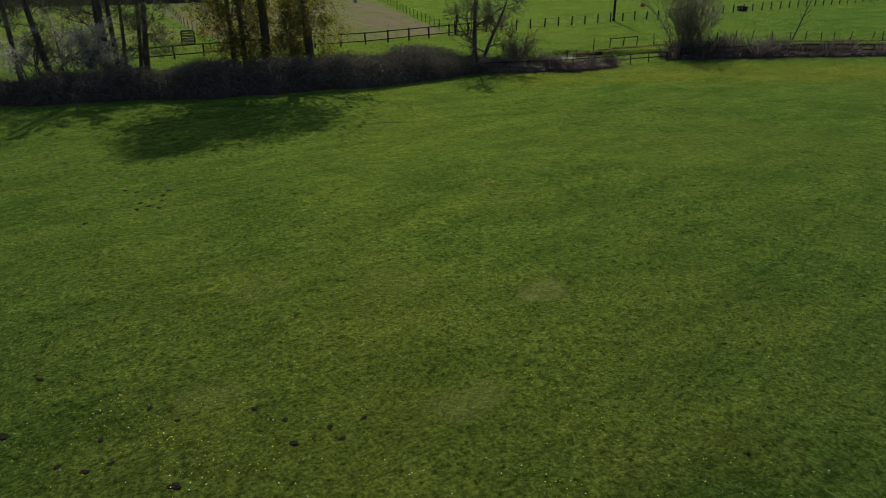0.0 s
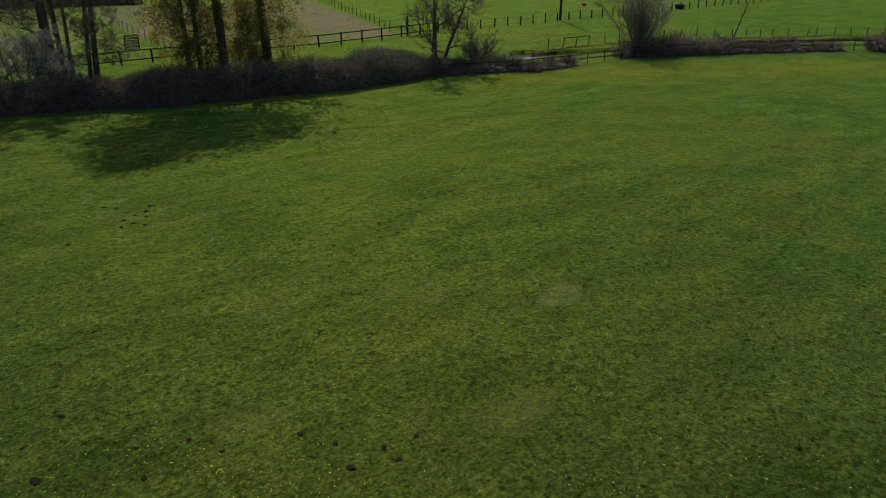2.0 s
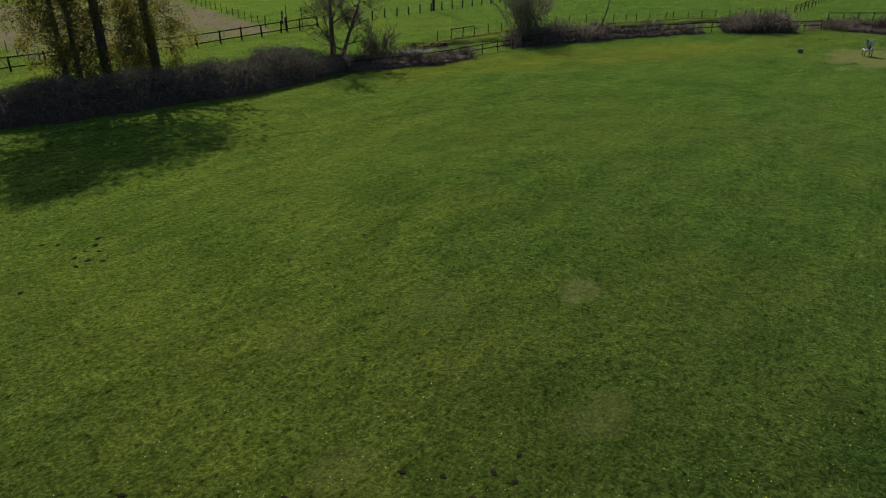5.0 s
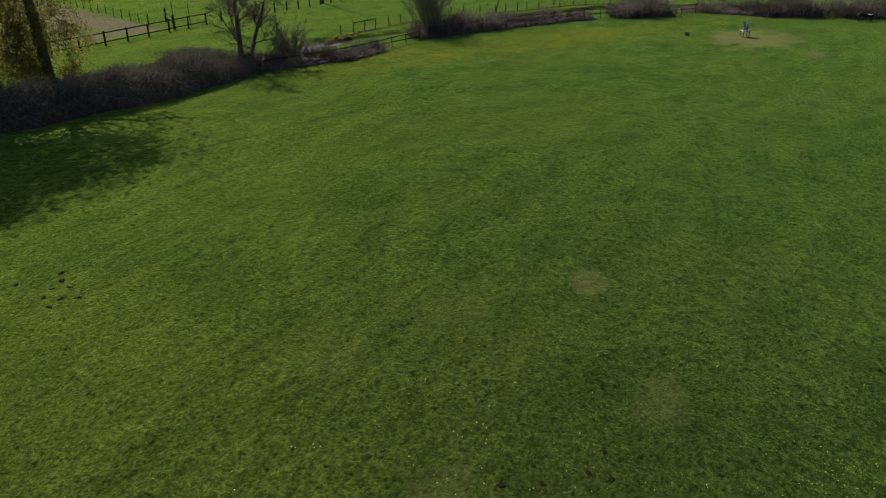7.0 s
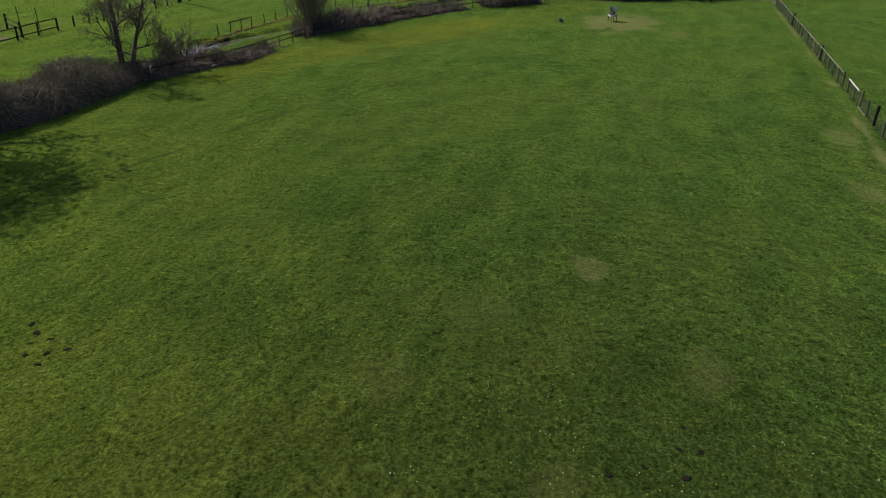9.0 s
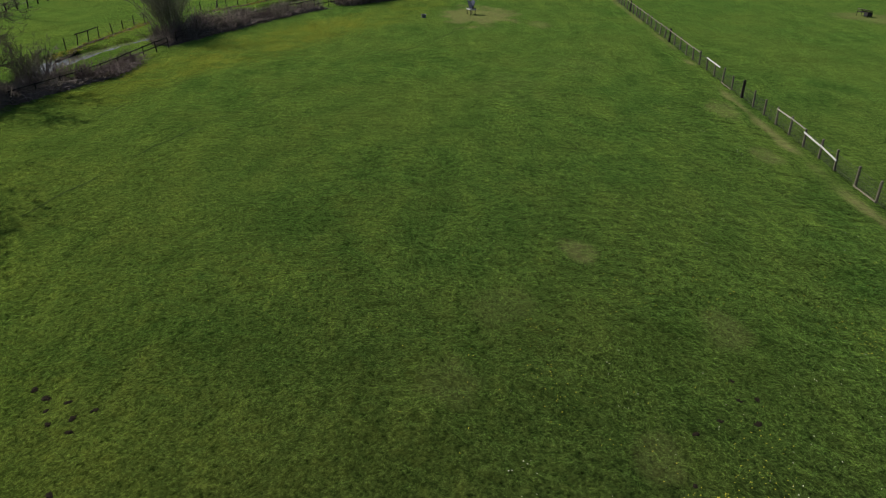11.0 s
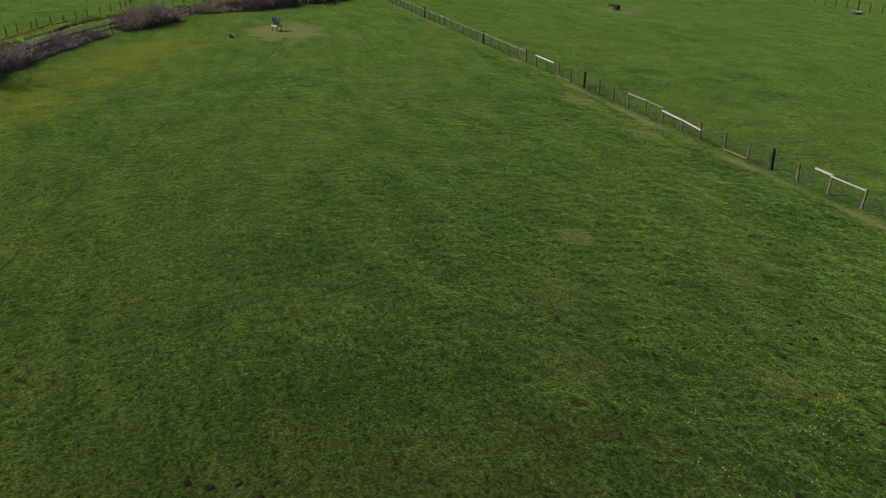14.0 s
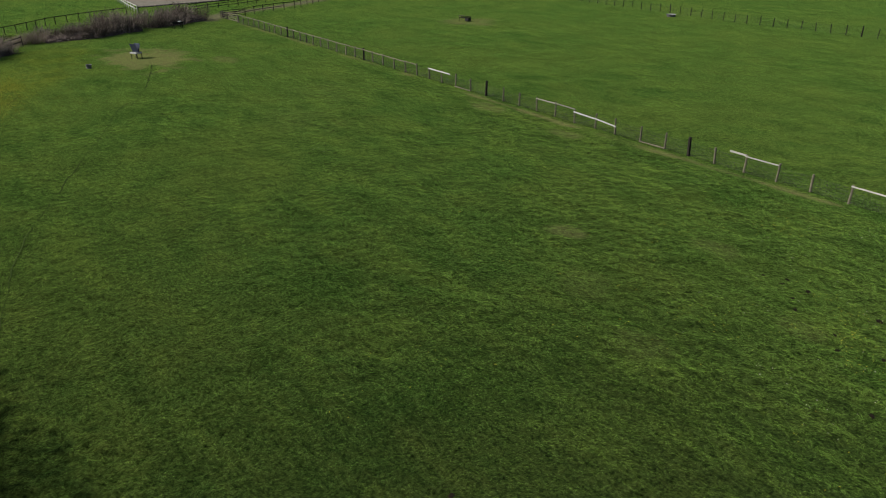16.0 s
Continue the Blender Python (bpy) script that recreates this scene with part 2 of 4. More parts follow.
def mat_bark(name, a, b, scale=6.0):
    k = Nodes(name)
    p = k.place((1, 1, 0.18))
    f = k.noise(scale, 6, 0.7, p)
    c = k.ramp(f, [(0.32, a), (0.68, b)])
    k.bump(f, 0.8, 0.04)
    return k.done(c, 0.92)


def mat_twig(name, a, b):
    k = Nodes(name)
    isl = k.n("ShaderNodeNewGeometry").outputs["Random Per Island"]
    c = k.ramp(isl, [(0.0, a), (0.8, b), (1.0, tuple(1.5 * v for v in b))])
    return k.done(c, 0.85)


def mat_timber(name, a, b, rough=0.85):
    k = Nodes(name)
    f = k.noise(7.0, 6, 0.65, k.place((1, 1, 0.25)))
    info = k.n("ShaderNodeObjectInfo").outputs["Random"]
    c = k.ramp(f, [(0.3, a), (0.7, b)])
    c = k.mix(0.6, c, k.ramp(info, [(0.0, (0.6, 0.6, 0.6)), (1.0, (1.35, 1.32, 1.25))]), "MULTIPLY")
    c = k.mix(k.ramp(k.noise(2.5, 3), [(0.55, (0, 0, 0)), (0.75, (0.6, 0.6, 0.6))]), c, tuple(1.1 * v * w for v, w in zip(a, (0.9, 1.1, 0.75))))
    k.bump(f, 0.6, 0.01)
    return k.done(c, rough)


def mat_plain(name, a, b, rough, scale=3.0, metal=0.0, bump=0.0):
    k = Nodes(name)
    f = k.noise(scale, 5, 0.65)
    c = k.ramp(f, [(0.3, a), (0.7, b)])
    k.b.inputs["Metallic"].default_value = metal
    if rough > 0.9:
        k.b.inputs["Specular IOR Level"].default_value = 0.03
    if bump:
        k.bump(k.noise(scale * 4, 4, 0.6), 0.7, bump)
    return k.done(c, rough)


def mat_water():
    k = Nodes("ditch_water")
    k.b.inputs["IOR"].default_value = 1.33
    k.b.inputs["Specular IOR Level"].default_value = 0.5
    k.bump(k.noise(3.0, 4, 0.6), 0.25, 0.03)
    return k.done(k.ramp(k.noise(0.8, 3), [(0.3, (0.03, 0.032, 0.025)), (0.7, (0.06, 0.06, 0.045))]), 0.08)


M = {
    "ground": mat_ground(),
    "blade": mat_blades(),
    "poplar_leaf": mat_leaf("young_poplar_leaf", (0.105, 0.118, 0.036), (0.235, 0.225, 0.068), 0.55),
    "bramble_leaf": mat_leaf("bramble_leaf", (0.050, 0.052, 0.036), (0.135, 0.132, 0.092), 0.25, (1, 1.1, 0.7)),
    "bud": mat_leaf("grey_green_bud", (0.09, 0.10, 0.06), (0.17, 0.19, 0.11), 0.3, (1, 1.05, 0.7)),
    "mound_leaf": mat_leaf("grey_green_bramble_leaf", (0.062, 0.076, 0.050), (0.155, 0.18, 0.128), 0.25, (1, 1.05, 0.8)),
    "weed": mat_leaf("dry_weed", (0.06, 0.058, 0.03), (0.15, 0.125, 0.08), 0.3, (1.1, 1.05, 0.7)),
    "blossom": mat_leaf("white_blossom", (0.45, 0.45, 0.40), (0.72, 0.70, 0.66), 0.3, (1, 1, 0.9)),
    "poplar_bark": mat_bark("furrowed_poplar_bark", (0.045, 0.036, 0.030), (0.165, 0.135, 0.11), 5.0),
    "grey_bark": mat_bark("grey_alder_bark", (0.045, 0.037, 0.031), (0.15, 0.125, 0.102), 7.0),
    "twig": mat_twig("grey_twig", (0.035, 0.030, 0.024), (0.12, 0.105, 0.085)),
    # lighter stem colour that carries the sun on one end of the shrubs
    "sunlit_stem": mat_twig("sunlit_pale_stem", (0.10, 0.08, 0.065), (0.30, 0.255, 0.21)),
    "willow_twig": mat_twig("grey_green_willow_twig", (0.10, 0.096, 0.072), (0.26, 0.25, 0.19)),
    "cane": mat_twig("bramble_cane", (0.062, 0.048, 0.045), (0.29, 0.245, 0.222)),
    "pale_cane": mat_twig("dry_pale_cane", (0.04, 0.031, 0.025), (0.125, 0.102, 0.083)),
    "mauve_twig": mat_twig("mauve_bare_twig", (0.055, 0.038, 0.038), (0.165, 0.125, 0.125)),
    "thicket": mat_plain("dead_stem_litter", (0.064, 0.050, 0.047), (0.135, 0.108, 0.098), 0.95, 2.5, 0, 0.1),
    "timber": mat_timber("weathered_grey_timber", (0.072, 0.070, 0.050), (0.185, 0.172, 0.125)),
    "grey_rail": mat_timber("silvered_rail_timber", (0.14, 0.137, 0.118), (0.25, 0.245, 0.215)),
    "old_timber": mat_timber("old_brown_timber", (0.08, 0.073, 0.056), (0.20, 0.186, 0.15)),
    "dark_timber": mat_timber("dark_stained_timber", (0.008, 0.007, 0.006), (0.03, 0.026, 0.022)),
    "pale_timber": mat_timber("pale_new_rail_timber", (0.25, 0.25, 0.235), (0.41, 0.41, 0.385)),
    "white_paint": mat_timber("white_rail_paint", (0.36, 0.37, 0.37), (0.54, 0.55, 0.55)),
    "wire": mat_plain("galvanised_wire", (0.07, 0.068, 0.06), (0.16, 0.155, 0.14), 0.6, 9.0, 0.2),
    "tape": mat_plain("white_fence_tape", (0.24, 0.25, 0.24), (0.38, 0.38, 0.37), 0.6, 9.0),
    "steel": mat_plain("dark_gate_steel", (0.014, 0.015, 0.017), (0.04, 0.04, 0.043), 0.6, 5.0, 0.2),
    "blue_sheet": mat_plain("faded_blue_sheet", (0.016, 0.023, 0.045), (0.036, 0.050, 0.085), 0.75, 4.0),
    "white_tray": mat_plain("dull_white_tray", (0.34, 0.35, 0.36), (0.52, 0.53, 0.54), 0.55, 5.0),
    "soil": mat_plain("dark_crumbled_soil", (0.008, 0.007, 0.005), (0.024, 0.020, 0.014), 1.0, 7.0, 0, 0.03),
    "trodden": mat_plain("trodden_turf", (0.017, 0.033, 0.008), (0.040, 0.062, 0.014), 0.95, 2.5, 0, 0.03),
    "sand": mat_plain("pale_arena_sand", (0.105, 0.098, 0.084), (0.165, 0.155, 0.135), 0.95, 0.8, 0, 0.03),
    "rubber": mat_plain("old_tyre_rubber", (0.015, 0.015, 0.016), (0.045, 0.045, 0.047), 0.8, 5.0),
    "yellow": mat_leaf("dandelion_petal", (0.44, 0.39, 0.03), (0.62, 0.56, 0.07), 0.25, (1, 0.95, 0.5)),
    "cream": mat_leaf("daisy_petal", (0.55, 0.56, 0.42), (0.72, 0.72, 0.6), 0.25, (1, 1, 0.8)),
    "red": mat_plain("faded_red_plastic", (0.36, 0.05, 0.03), (0.5, 0.09, 0.05), 0.45, 4.0),
    "grey_plastic": mat_plain("grey_plastic", (0.10, 0.105, 0.11), (0.2, 0.205, 0.21), 0.5, 4.0),
    "water": mat_water(),
}

# ---------------------------------------------------------------- plan
DITCH = [(43, 61.2), (48, 61.7), (51.5, 61.9), (55.5, 61.2), (59.5, 60.2), (63, 58.6), (68, 57.6), (76, 55), (84, 52), (90, 49.2), (95.5, 46.8), (100, 43), (102, 37), (104.4, 34.6), (106.2, 33.4)]
TRAIL_A = [(57.0, 30.2), (60, 28.5), (66.3, 26.0), (72.2, 23.8), (74.5, 23.2)]
TRAIL_B = [(18, 45.8), (23.8, 44.4), (32, 42.3), (38, 39.6), (45.1, 36.3), (49.7, 34.2), (56.4, 31.3), (58.6, 29.6)]
TRAIL_C = [(27, 50.6), (32.4, 50.1), (37.1, 49.5), (41.9, 48.3), (47.6, 46.1), (52, 43.4), (60, 40.5), (68, 37)]
POOL = (52.6, 63.2)          # the ditch is wider here
FENCE_Y = 2.9
MOLEHILLS = ((4.9, 37.7, 0.24), (4.5, 37.1, 0.26), (4.0, 35.3, 0.22), (3.6, 35.8, 0.24), (3.4, 38.4, 0.22), (4.3, 36.3, 0.2), (3.9, 36.8, 0.18), (3.3, 36.4, 0.2), (3.0, 35.6, 0.2), (2.9, 38.9, 0.2), (0.6, 34.9, 0.22),
             (-2.8, 19.3, 0.26), (-1.0, 16.7, 0.22), (-0.4, 16.7, 0.22), (-0.5, 17.8, 0.2), (0.9, 15.0, 0.26), (6.1, 15.1, 0.15), (4.1, 16.1, 0.18), (-1.8, 21.7, 0.2), (-2.4, 21.3, 0.15), (0.9, 18.6, 0.18),
             (4.0, 15.0, 0.22), (5.2, 14.6, 0.2), (5.1, 15.2, 0.2), (3.5, 17.0, 0.2), (1.5, 17.6, 0.17), (-1.6, 17.2, 0.17))
NEAR_LINE = [(9, 7), (3, 16), (1, 28), (3, 40)]


def tufts(x, y):
    """Height of the grazed tufts over the soil: rounded hummocks, coarser in some patches of the pasture."""
    strong = 0.55 + 0.45 * smooth(0.35, 0.65, fbm(x, y, 6.0, 301))
    big = smooth(0.34, 0.74, fbm(x + 0.3 * y, y - 0.2 * x, 0.8, 305))
    small = smooth(0.28, 0.72, vnoise(x - 0.2 * y, y + 0.3 * x, 0.31, 309))
    trod = np.minimum(line_distance(x, y, TRAIL_A), np.minimum(line_distance(x, y, TRAIL_B), line_distance(x, y, TRAIL_C)))
    fine = smooth(70, 56, x) * smooth(-14, 2, y) * smooth(66, 55, y)
    return strong * (0.026 * big + 0.040 * small * fine) * (0.6 + 0.4 * smooth(0.15, 0.5, trod))


def ground_z(x, y):
    x, y = np.asarray(x, float), np.asarray(y, float)
    z = 0.14 * (fbm(x, y, 7.0, 3) - 0.5) + 0.07 * (vnoise(x, y, 1.9, 9) - 0.5) + tufts(x, y) - 0.03
    d = line_distance(x, y, DITCH) + 0.5 * (vnoise(x, y, 1.7, 21) - 0.5)
    d = d - 2.6 * np.exp(-((x - POOL[0]) ** 2 + (y - POOL[1]) ** 2) / 7.0)
    return z - 0.8 * (1 - smooth(0.5, 1.6, d))


def gz(x, y):
    return float(ground_z(np.array([x]), np.array([y]))[0])


def spot(x, y, cx, cy, rx, ry, seed):
    d = np.hypot((x - cx) / rx, (y - cy) / ry) + 1.3 * (fbm(x, y, 1.8, seed) - 0.5)
    return 1 - smooth(0.55, 1.1, d)


def ground_masks(x, y):
    """Worn turf, bare paddock soil and mud, in 0..1."""
    wear = np.zeros_like(x)
    for cx, cy, rx, ry, s in ((15.3, 18.7, 1.3, 0.95, 0.28), (9.1, 14.3, 1.3, 0.9, 0.12), (2.7, 18.3, 1.0, 0.8, 0.1), (37.6, 5.3, 2.3, 1.0, 0.30), (78.2, 22.6, 7.8, 4.6, 0.62), (72.6, 15.4, 2.8, 1.6, 0.3),
                              (78.8, -25.4, 5.0, 3.6, 0.5), (28.0, 6.0, 1.6, 0.8, 0.28), (62.5, -54.0, 4.5, 1.8, 0.6), (6.0, 24.5, 1.6, 1.1, 0.08), (10.5, 22.5, 1.5, 1.2, 0.07), (45, 20, 5, 3, 0.06), (52, 14, 5, 3, 0.05)):
        wear = np.maximum(wear, s * spot(x, y, cx, cy, rx, ry, int(cx * 3)))
    run = line_distance(x, y, [(8, 3.7), (14, 3.8), (24, 3.9), (36, 3.8), (60, 3.4), (98, 3.2)])
    wear = np.maximum(wear, 0.62 * (1 - smooth(0.05, 0.45, run + 0.7 * (vnoise(x, y, 2.3, 5) - 0.4))) * (x > 6) * smooth(0.1, 0.4, vnoise(x, y, 6, 8)))
    run = line_distance(x, y, [(30, -57.2), (82, -56.9)])
    wear = np.maximum(wear, 0.7 * (1 - smooth(0.2, 0.9, run)))
    weeds = smooth(84, 90, y) * (1 - smooth(17, 20, x)) * smooth(-60, -30, x) * (1 - smooth(155, 170, y))
    wear = np.maximum(wear, weeds * smooth(0.3, 0.6, fbm(x, y, 9, 53)) * 0.45)
    east = 50.2 + (y - 88) * 0.24
    west = 20.3 - np.clip(y - 92, -10, 40) * 0.0
    dirt = smooth(-0.5, 0.8, y - 84.0 + 0.8 * (vnoise(x, y, 2.5, 31) - 0.5)) * smooth(-0.6, 1.0, east - x) * smooth(-0.6, 1.2, x - west) * (1 - smooth(138, 146, y))
    dirt = dirt * (0.55 + 0.45 * smooth(0.35, 0.6, fbm(x, y, 6, 44)))
    lane = line_distance(x, y, [(105, 5.5), (108.5, 3.0), (111, -1.5), (113, -9), (118, -20)]) + 1.6 * (fbm(x, y, 2.5, 88) - 0.5)
    dirt = np.maximum(dirt, 0.8 * (1 - smooth(0.9, 2.4, lane)))
    dd = line_distance(x, y, DITCH)
    mud = (0.7 * (1 - smooth(0.6, 1.2, dd + 0.6 * (vnoise(x, y, 1.2, 63) - 0.5))))
    drift = line_distance(x, y, [(42, 53.0), (51, 50.0), (57, 47.0), (63, 43.6), (70, 39.6), (80, 33.5), (88, 30.5)])
    bloom = (1 - smooth(2.5, 6.5, drift + 3.0 * (fbm(x, y, 5.0, 171) - 0.5))) * (0.35 + 0.65 * smooth(0.3, 0.7, fbm(x, y, 1.6, 174)))
    return np.clip(wear, 0, 1), np.clip(dirt, 0, 1), np.clip(mud, 0, 1), np.clip(bloom, 0, 1)


# ---------------------------------------------------------------- ground
def axis(lo, near, far_near, hi, fine, step, far):
    """Grid lines: fine over the near pasture, coarser to the ends of it, then ever wider."""
    a = np.r_[np.arange(lo, near, step), np.arange(near, far_near, fine), np.arange(far_near, hi + 1e-6, step)]
    out, g = [], step
    x = 0.0
    while x < far:
        g *= 1.16
        x += g
        out.append(x)
    out = np.array(out)
    return np.r_[a[0] - out[::-1], a, a[-1] + out]


def build_ground():
    xs, ys = axis(-18, -2, 58, 126, 0.15, 0.45, 2600), axis(-12, 4, 57, 90, 0.15, 0.45, 2600)
    gx, gy = np.meshgrid(xs, ys)
    x, y = gx.ravel(), gy.ravel()
    nx, ny = len(xs), len(ys)
    i = (np.arange(ny - 1)[:, None] * nx + np.arange(nx - 1)[None]).ravel()
    me = mesh_of("ground", np.c_[x, y, ground_z(x, y)], np.c_[i, i + 1, i + nx + 1, i + nx], True)
    for key, v in zip(("wear", "dirt", "mud", "bloom"), ground_masks(x, y)):
        me.attributes.new(key, "FLOAT", "POINT").data.foreach_set("value", v.astype(np.float32))
    tagged(part("ground", me, M["ground"]), "gently uneven green pasture turf with worn patches", "ground", kind="structure")


def build_water():
    q, nrm, length = along(DITCH, np.linspace(0, 1, 160))
    w = (1.3 + 4.2 * np.exp(-((q[:, 0] - POOL[0]) ** 2 + (q[:, 1] - POOL[1]) ** 2) / 7.0))[:, None]
    a, b = q + nrm * w, q - nrm * w
    v = np.r_[np.c_[a, np.full(len(a), -0.42)], np.c_[b, np.full(len(b), -0.42)]]
    n = len(q)
    i = np.arange(n - 1)
    me = mesh_of("water", v, np.c_[i, i + n, i + n + 1, i + 1], True)
    tagged(part("water", me, M["water"]), "still shallow ditch water reflecting the sky", "water", kind="structure")


def build_trail(line, width, seed):
    """A narrow trodden track, broken where the turf has closed over it."""
    length = along(line, [0.0])[2]
    s = np.linspace(0, 1, int(length / 0.3))
    q, nrm, _ = along(line, s)
    side = 0.5 * (fbm(s * length, s * 0 + seed, 3.5, seed) - 0.5) + 0.12 * (vnoise(s * length, s * 0, 0.7, seed + 9) - 0.5)
    w = width * np.clip(2.2 * fbm(s * length, s * 0, 2.0, seed + 3) - 0.45, 0.25, 1)
    a, b = q + nrm * (side + w)[:, None], q + nrm * (side - w)[:, None]
    n = len(q)
    v = np.r_[np.c_[a, ground_z(a[:, 0], a[:, 1]) + 0.022], np.c_[b, ground_z(b[:, 0], b[:, 1]) + 0.022]]
    i = np.arange(n - 1)
    me = mesh_of("track", v, np.c_[i, i + n, i + n + 1, i + 1], True)
    tagged(part("track", me, M["trodden"]), "narrow dark trodden animal track across the turf", "track", kind="structure")


def build_grass():
    """Short turf as fine blades, standing thickest on the tufts, thinning out with the distance."""
    r = np.random.default_rng(3)
    n = 170000
    c, _, _ = along(NEAR_LINE, r.uniform(0, 1, n))
    q = np.exp(r.uniform(math.log(3), math.log(60), n))
    a = r.uniform(0, 2 * math.pi, n)
    x, y = c[:, 0] + q * np.cos(a), c[:, 1] + q * np.sin(a)
    fx = r.uniform(-10, 100, 14000)
    x, y = np.r_[x, fx], np.r_[y, FENCE_Y + r.normal(size=14000) * 0.16]
    ok = (x > -4) & (x < 105) & (y < 62) & (y > -8)
    x, y = x[ok], y[ok]
    d = line_distance(x, y, NEAR_LINE) + 13
    wear, dirt, mud, _ = ground_masks(x, y)
    tuft = np.clip(tufts(x, y) / 0.07, 0, 1)
    rough = smooth(0.45, 0.1, np.abs(y - FENCE_Y))
    keep = (r.uniform(size=len(x)) > wear * 0.75) & (r.uniform(size=len(x)) > mud * 1.1) & (line_distance(x, y, DITCH) > 1.3)
    keep &= (r.uniform(size=len(x)) < (0.3 + 0.7 * tuft) * (1 - smooth(30, 62, d))) | ((rough > 0) & (r.uniform(size=len(x)) < 0.4))
    for mx, my, ms in MOLEHILLS:
        keep &= np.hypot(x - mx, y - my) > ms * 0.65
    x, y, d, tuft, rough = x[keep], y[keep], d[keep], tuft[keep], rough[keep]
    n = len(x)
    h = 0.052 * r.uniform(0.5, 1.5, n) * (0.7 + 0.6 * tuft) * (1 + 1.2 * rough)
    w = (0.007 + 0.0004 * np.clip(d, 13, 60)) * r.uniform(0.6, 1.4, n)
    yaw, lean = r.uniform(0, 2 * math.pi, n), r.uniform(0.35, 1.35, n)
    z = ground_z(x, y) - 0.01
    sx, sy = -np.sin(yaw) * w / 2, np.cos(yaw) * w / 2
    tx, ty = np.cos(yaw) * h * np.sin(lean), np.sin(yaw) * h * np.sin(lean)
    v = np.stack([np.c_[x + sx, y + sy, z], np.c_[x - sx, y - sy, z], np.c_[x + tx, y + ty, z + h * np.cos(lean)]], axis=1).reshape(-1, 3)
    me = mesh_of("grass", v, np.arange(3 * n).reshape(-1, 3))
    tagged(part("grass", me, M["blade"]), "short grazed spring grass over the whole pasture", "grass", kind="stuff")


def flower_mesh(name, x, y, size, r, up):
    n = len(x)
    z = ground_z(x, y) + up * r.uniform(0.6, 1.2, n)
    s = size * r.uniform(0.7, 1.2, n)
    a = np.arange(6) * math.pi / 3
    ring = np.stack([x[:, None] + s[:, None] * np.cos(a), y[:, None] + s[:, None] * np.sin(a), z[:, None] + r.normal(size=(n, 6)) * s[:, None] * 0.25], axis=2)
    mid = np.c_[x, y, z + s * 0.45][:, None]
    low = np.c_[x, y, z - s * 0.5][:, None]
    v = np.concatenate([ring, mid, low], axis=1).reshape(-1, 3)
    i = np.arange(n)[:, None] * 8
    f = np.concatenate([np.stack([i[:, 0] + k, i[:, 0] + (k + 1) % 6, i[:, 0] + 6], axis=1) for k in range(6)] + [np.stack([i[:, 0] + k, i[:, 0] + 7, i[:, 0] + (k + 1) % 6], axis=1) for k in (0, 3)])
    return mesh_of(name, v, f)


def build_flowers():
    r = np.random.default_rng(11)

    def scatter(n, x0, x1, y0, y1, size, seed, cut):
        x, y = r.uniform(x0, x1, n), r.uniform(y0, y1, n)
        dens = smooth(cut, cut + 0.25, fbm(x, y, size, seed)) * smooth(0.3, 0.75, vnoise(x, y, 0.9, seed + 7))
        ok = r.uniform(size=n) < dens
        return x[ok], y[ok]

    sets = [scatter(5200, -5, 15, 6, 24, 4.0, 101, 0.44), scatter(1300, 10, 40, 3.5, 22, 6.0, 104, 0.52), scatter(900, -5, 12, 22, 38, 5.0, 108, 0.55)]
    x, y = np.concatenate([s[0] for s in sets]), np.concatenate([s[1] for s in sets])
    tagged(part("dandelions", flower_mesh("dandelions", x, y, 0.016, r, 0.07), M["yellow"]), "scattered yellow dandelion heads in the turf", "dandelions", kind="stuff")
    x, y = scatter(2200, -5, 40, 5, 24, 6.0, 140, 0.45)
    tagged(part("daisies", flower_mesh("daisies", x, y, 0.016, r, 0.05), M["cream"]), "small pale daisy heads in the turf", "daisies", kind="stuff")
    # the drift of buttercups below the ditch
    n = 80000
    s = r.uniform(0, 1, n)
    q, nrm, _ = along([(44, 52.4), (51, 50.0), (57, 47.0), (63, 43.6), (70, 39.6), (78, 35.0)], s)
    off = r.normal(size=n) * 3.6 * (0.5 + 0.5 * np.sin(np.clip(s, 0, 1) * math.pi))
    x, y = q[:, 0] + nrm[:, 0] * off, q[:, 1] + nrm[:, 1] * off
    dens = smooth(0.1, 0.9, fbm(x, y, 5.0, 171)) * (0.5 + 0.5 * vnoise(x, y, 1.2, 172))
    front = line_distance(x, y, [(38, 56.5), (44, 53.6), (52, 53.6), (60, 52.5), (68, 49.5), (80, 43.5), (91, 33.5)])
    dens = dens * (1 - 0.7 * smooth(66, 80, x)) * smooth(42, 47, x)
    ok = (r.uniform(size=n) < dens * 0.95) & (front > 0.8)
    tagged(part("buttercups", flower_mesh("buttercups", x[ok], y[ok], 0.0145, r, 0.12), M["yellow"]), "dense drift of yellow buttercups near the ditch", "buttercups", kind="stuff")


def build_weeds():
    """Low dry weeds on the bare paddock and the rough ground west of it."""
    r = np.random.default_rng(19)
    x, y = np.r_[r.uniform(20, 56, 3000), r.uniform(-30, 20, 9000)], r.uniform(84, 140, 12000)
    ok = r.uniform(size=12000) < smooth(0.35, 0.7, fbm(x, y, 4.0, 191))
    x, y = x[ok], y[ok]
    v, f = leaf_quads(np.c_[x, y, ground_z(x, y) + r.uniform(0.02, 0.12, len(x))], 0.15, r, 0.3)
    tagged(part("dry_weeds", mesh_of("dry_weeds", v, f), M["weed"]), "low dry weeds on the bare paddock", "weeds", kind="stuff")


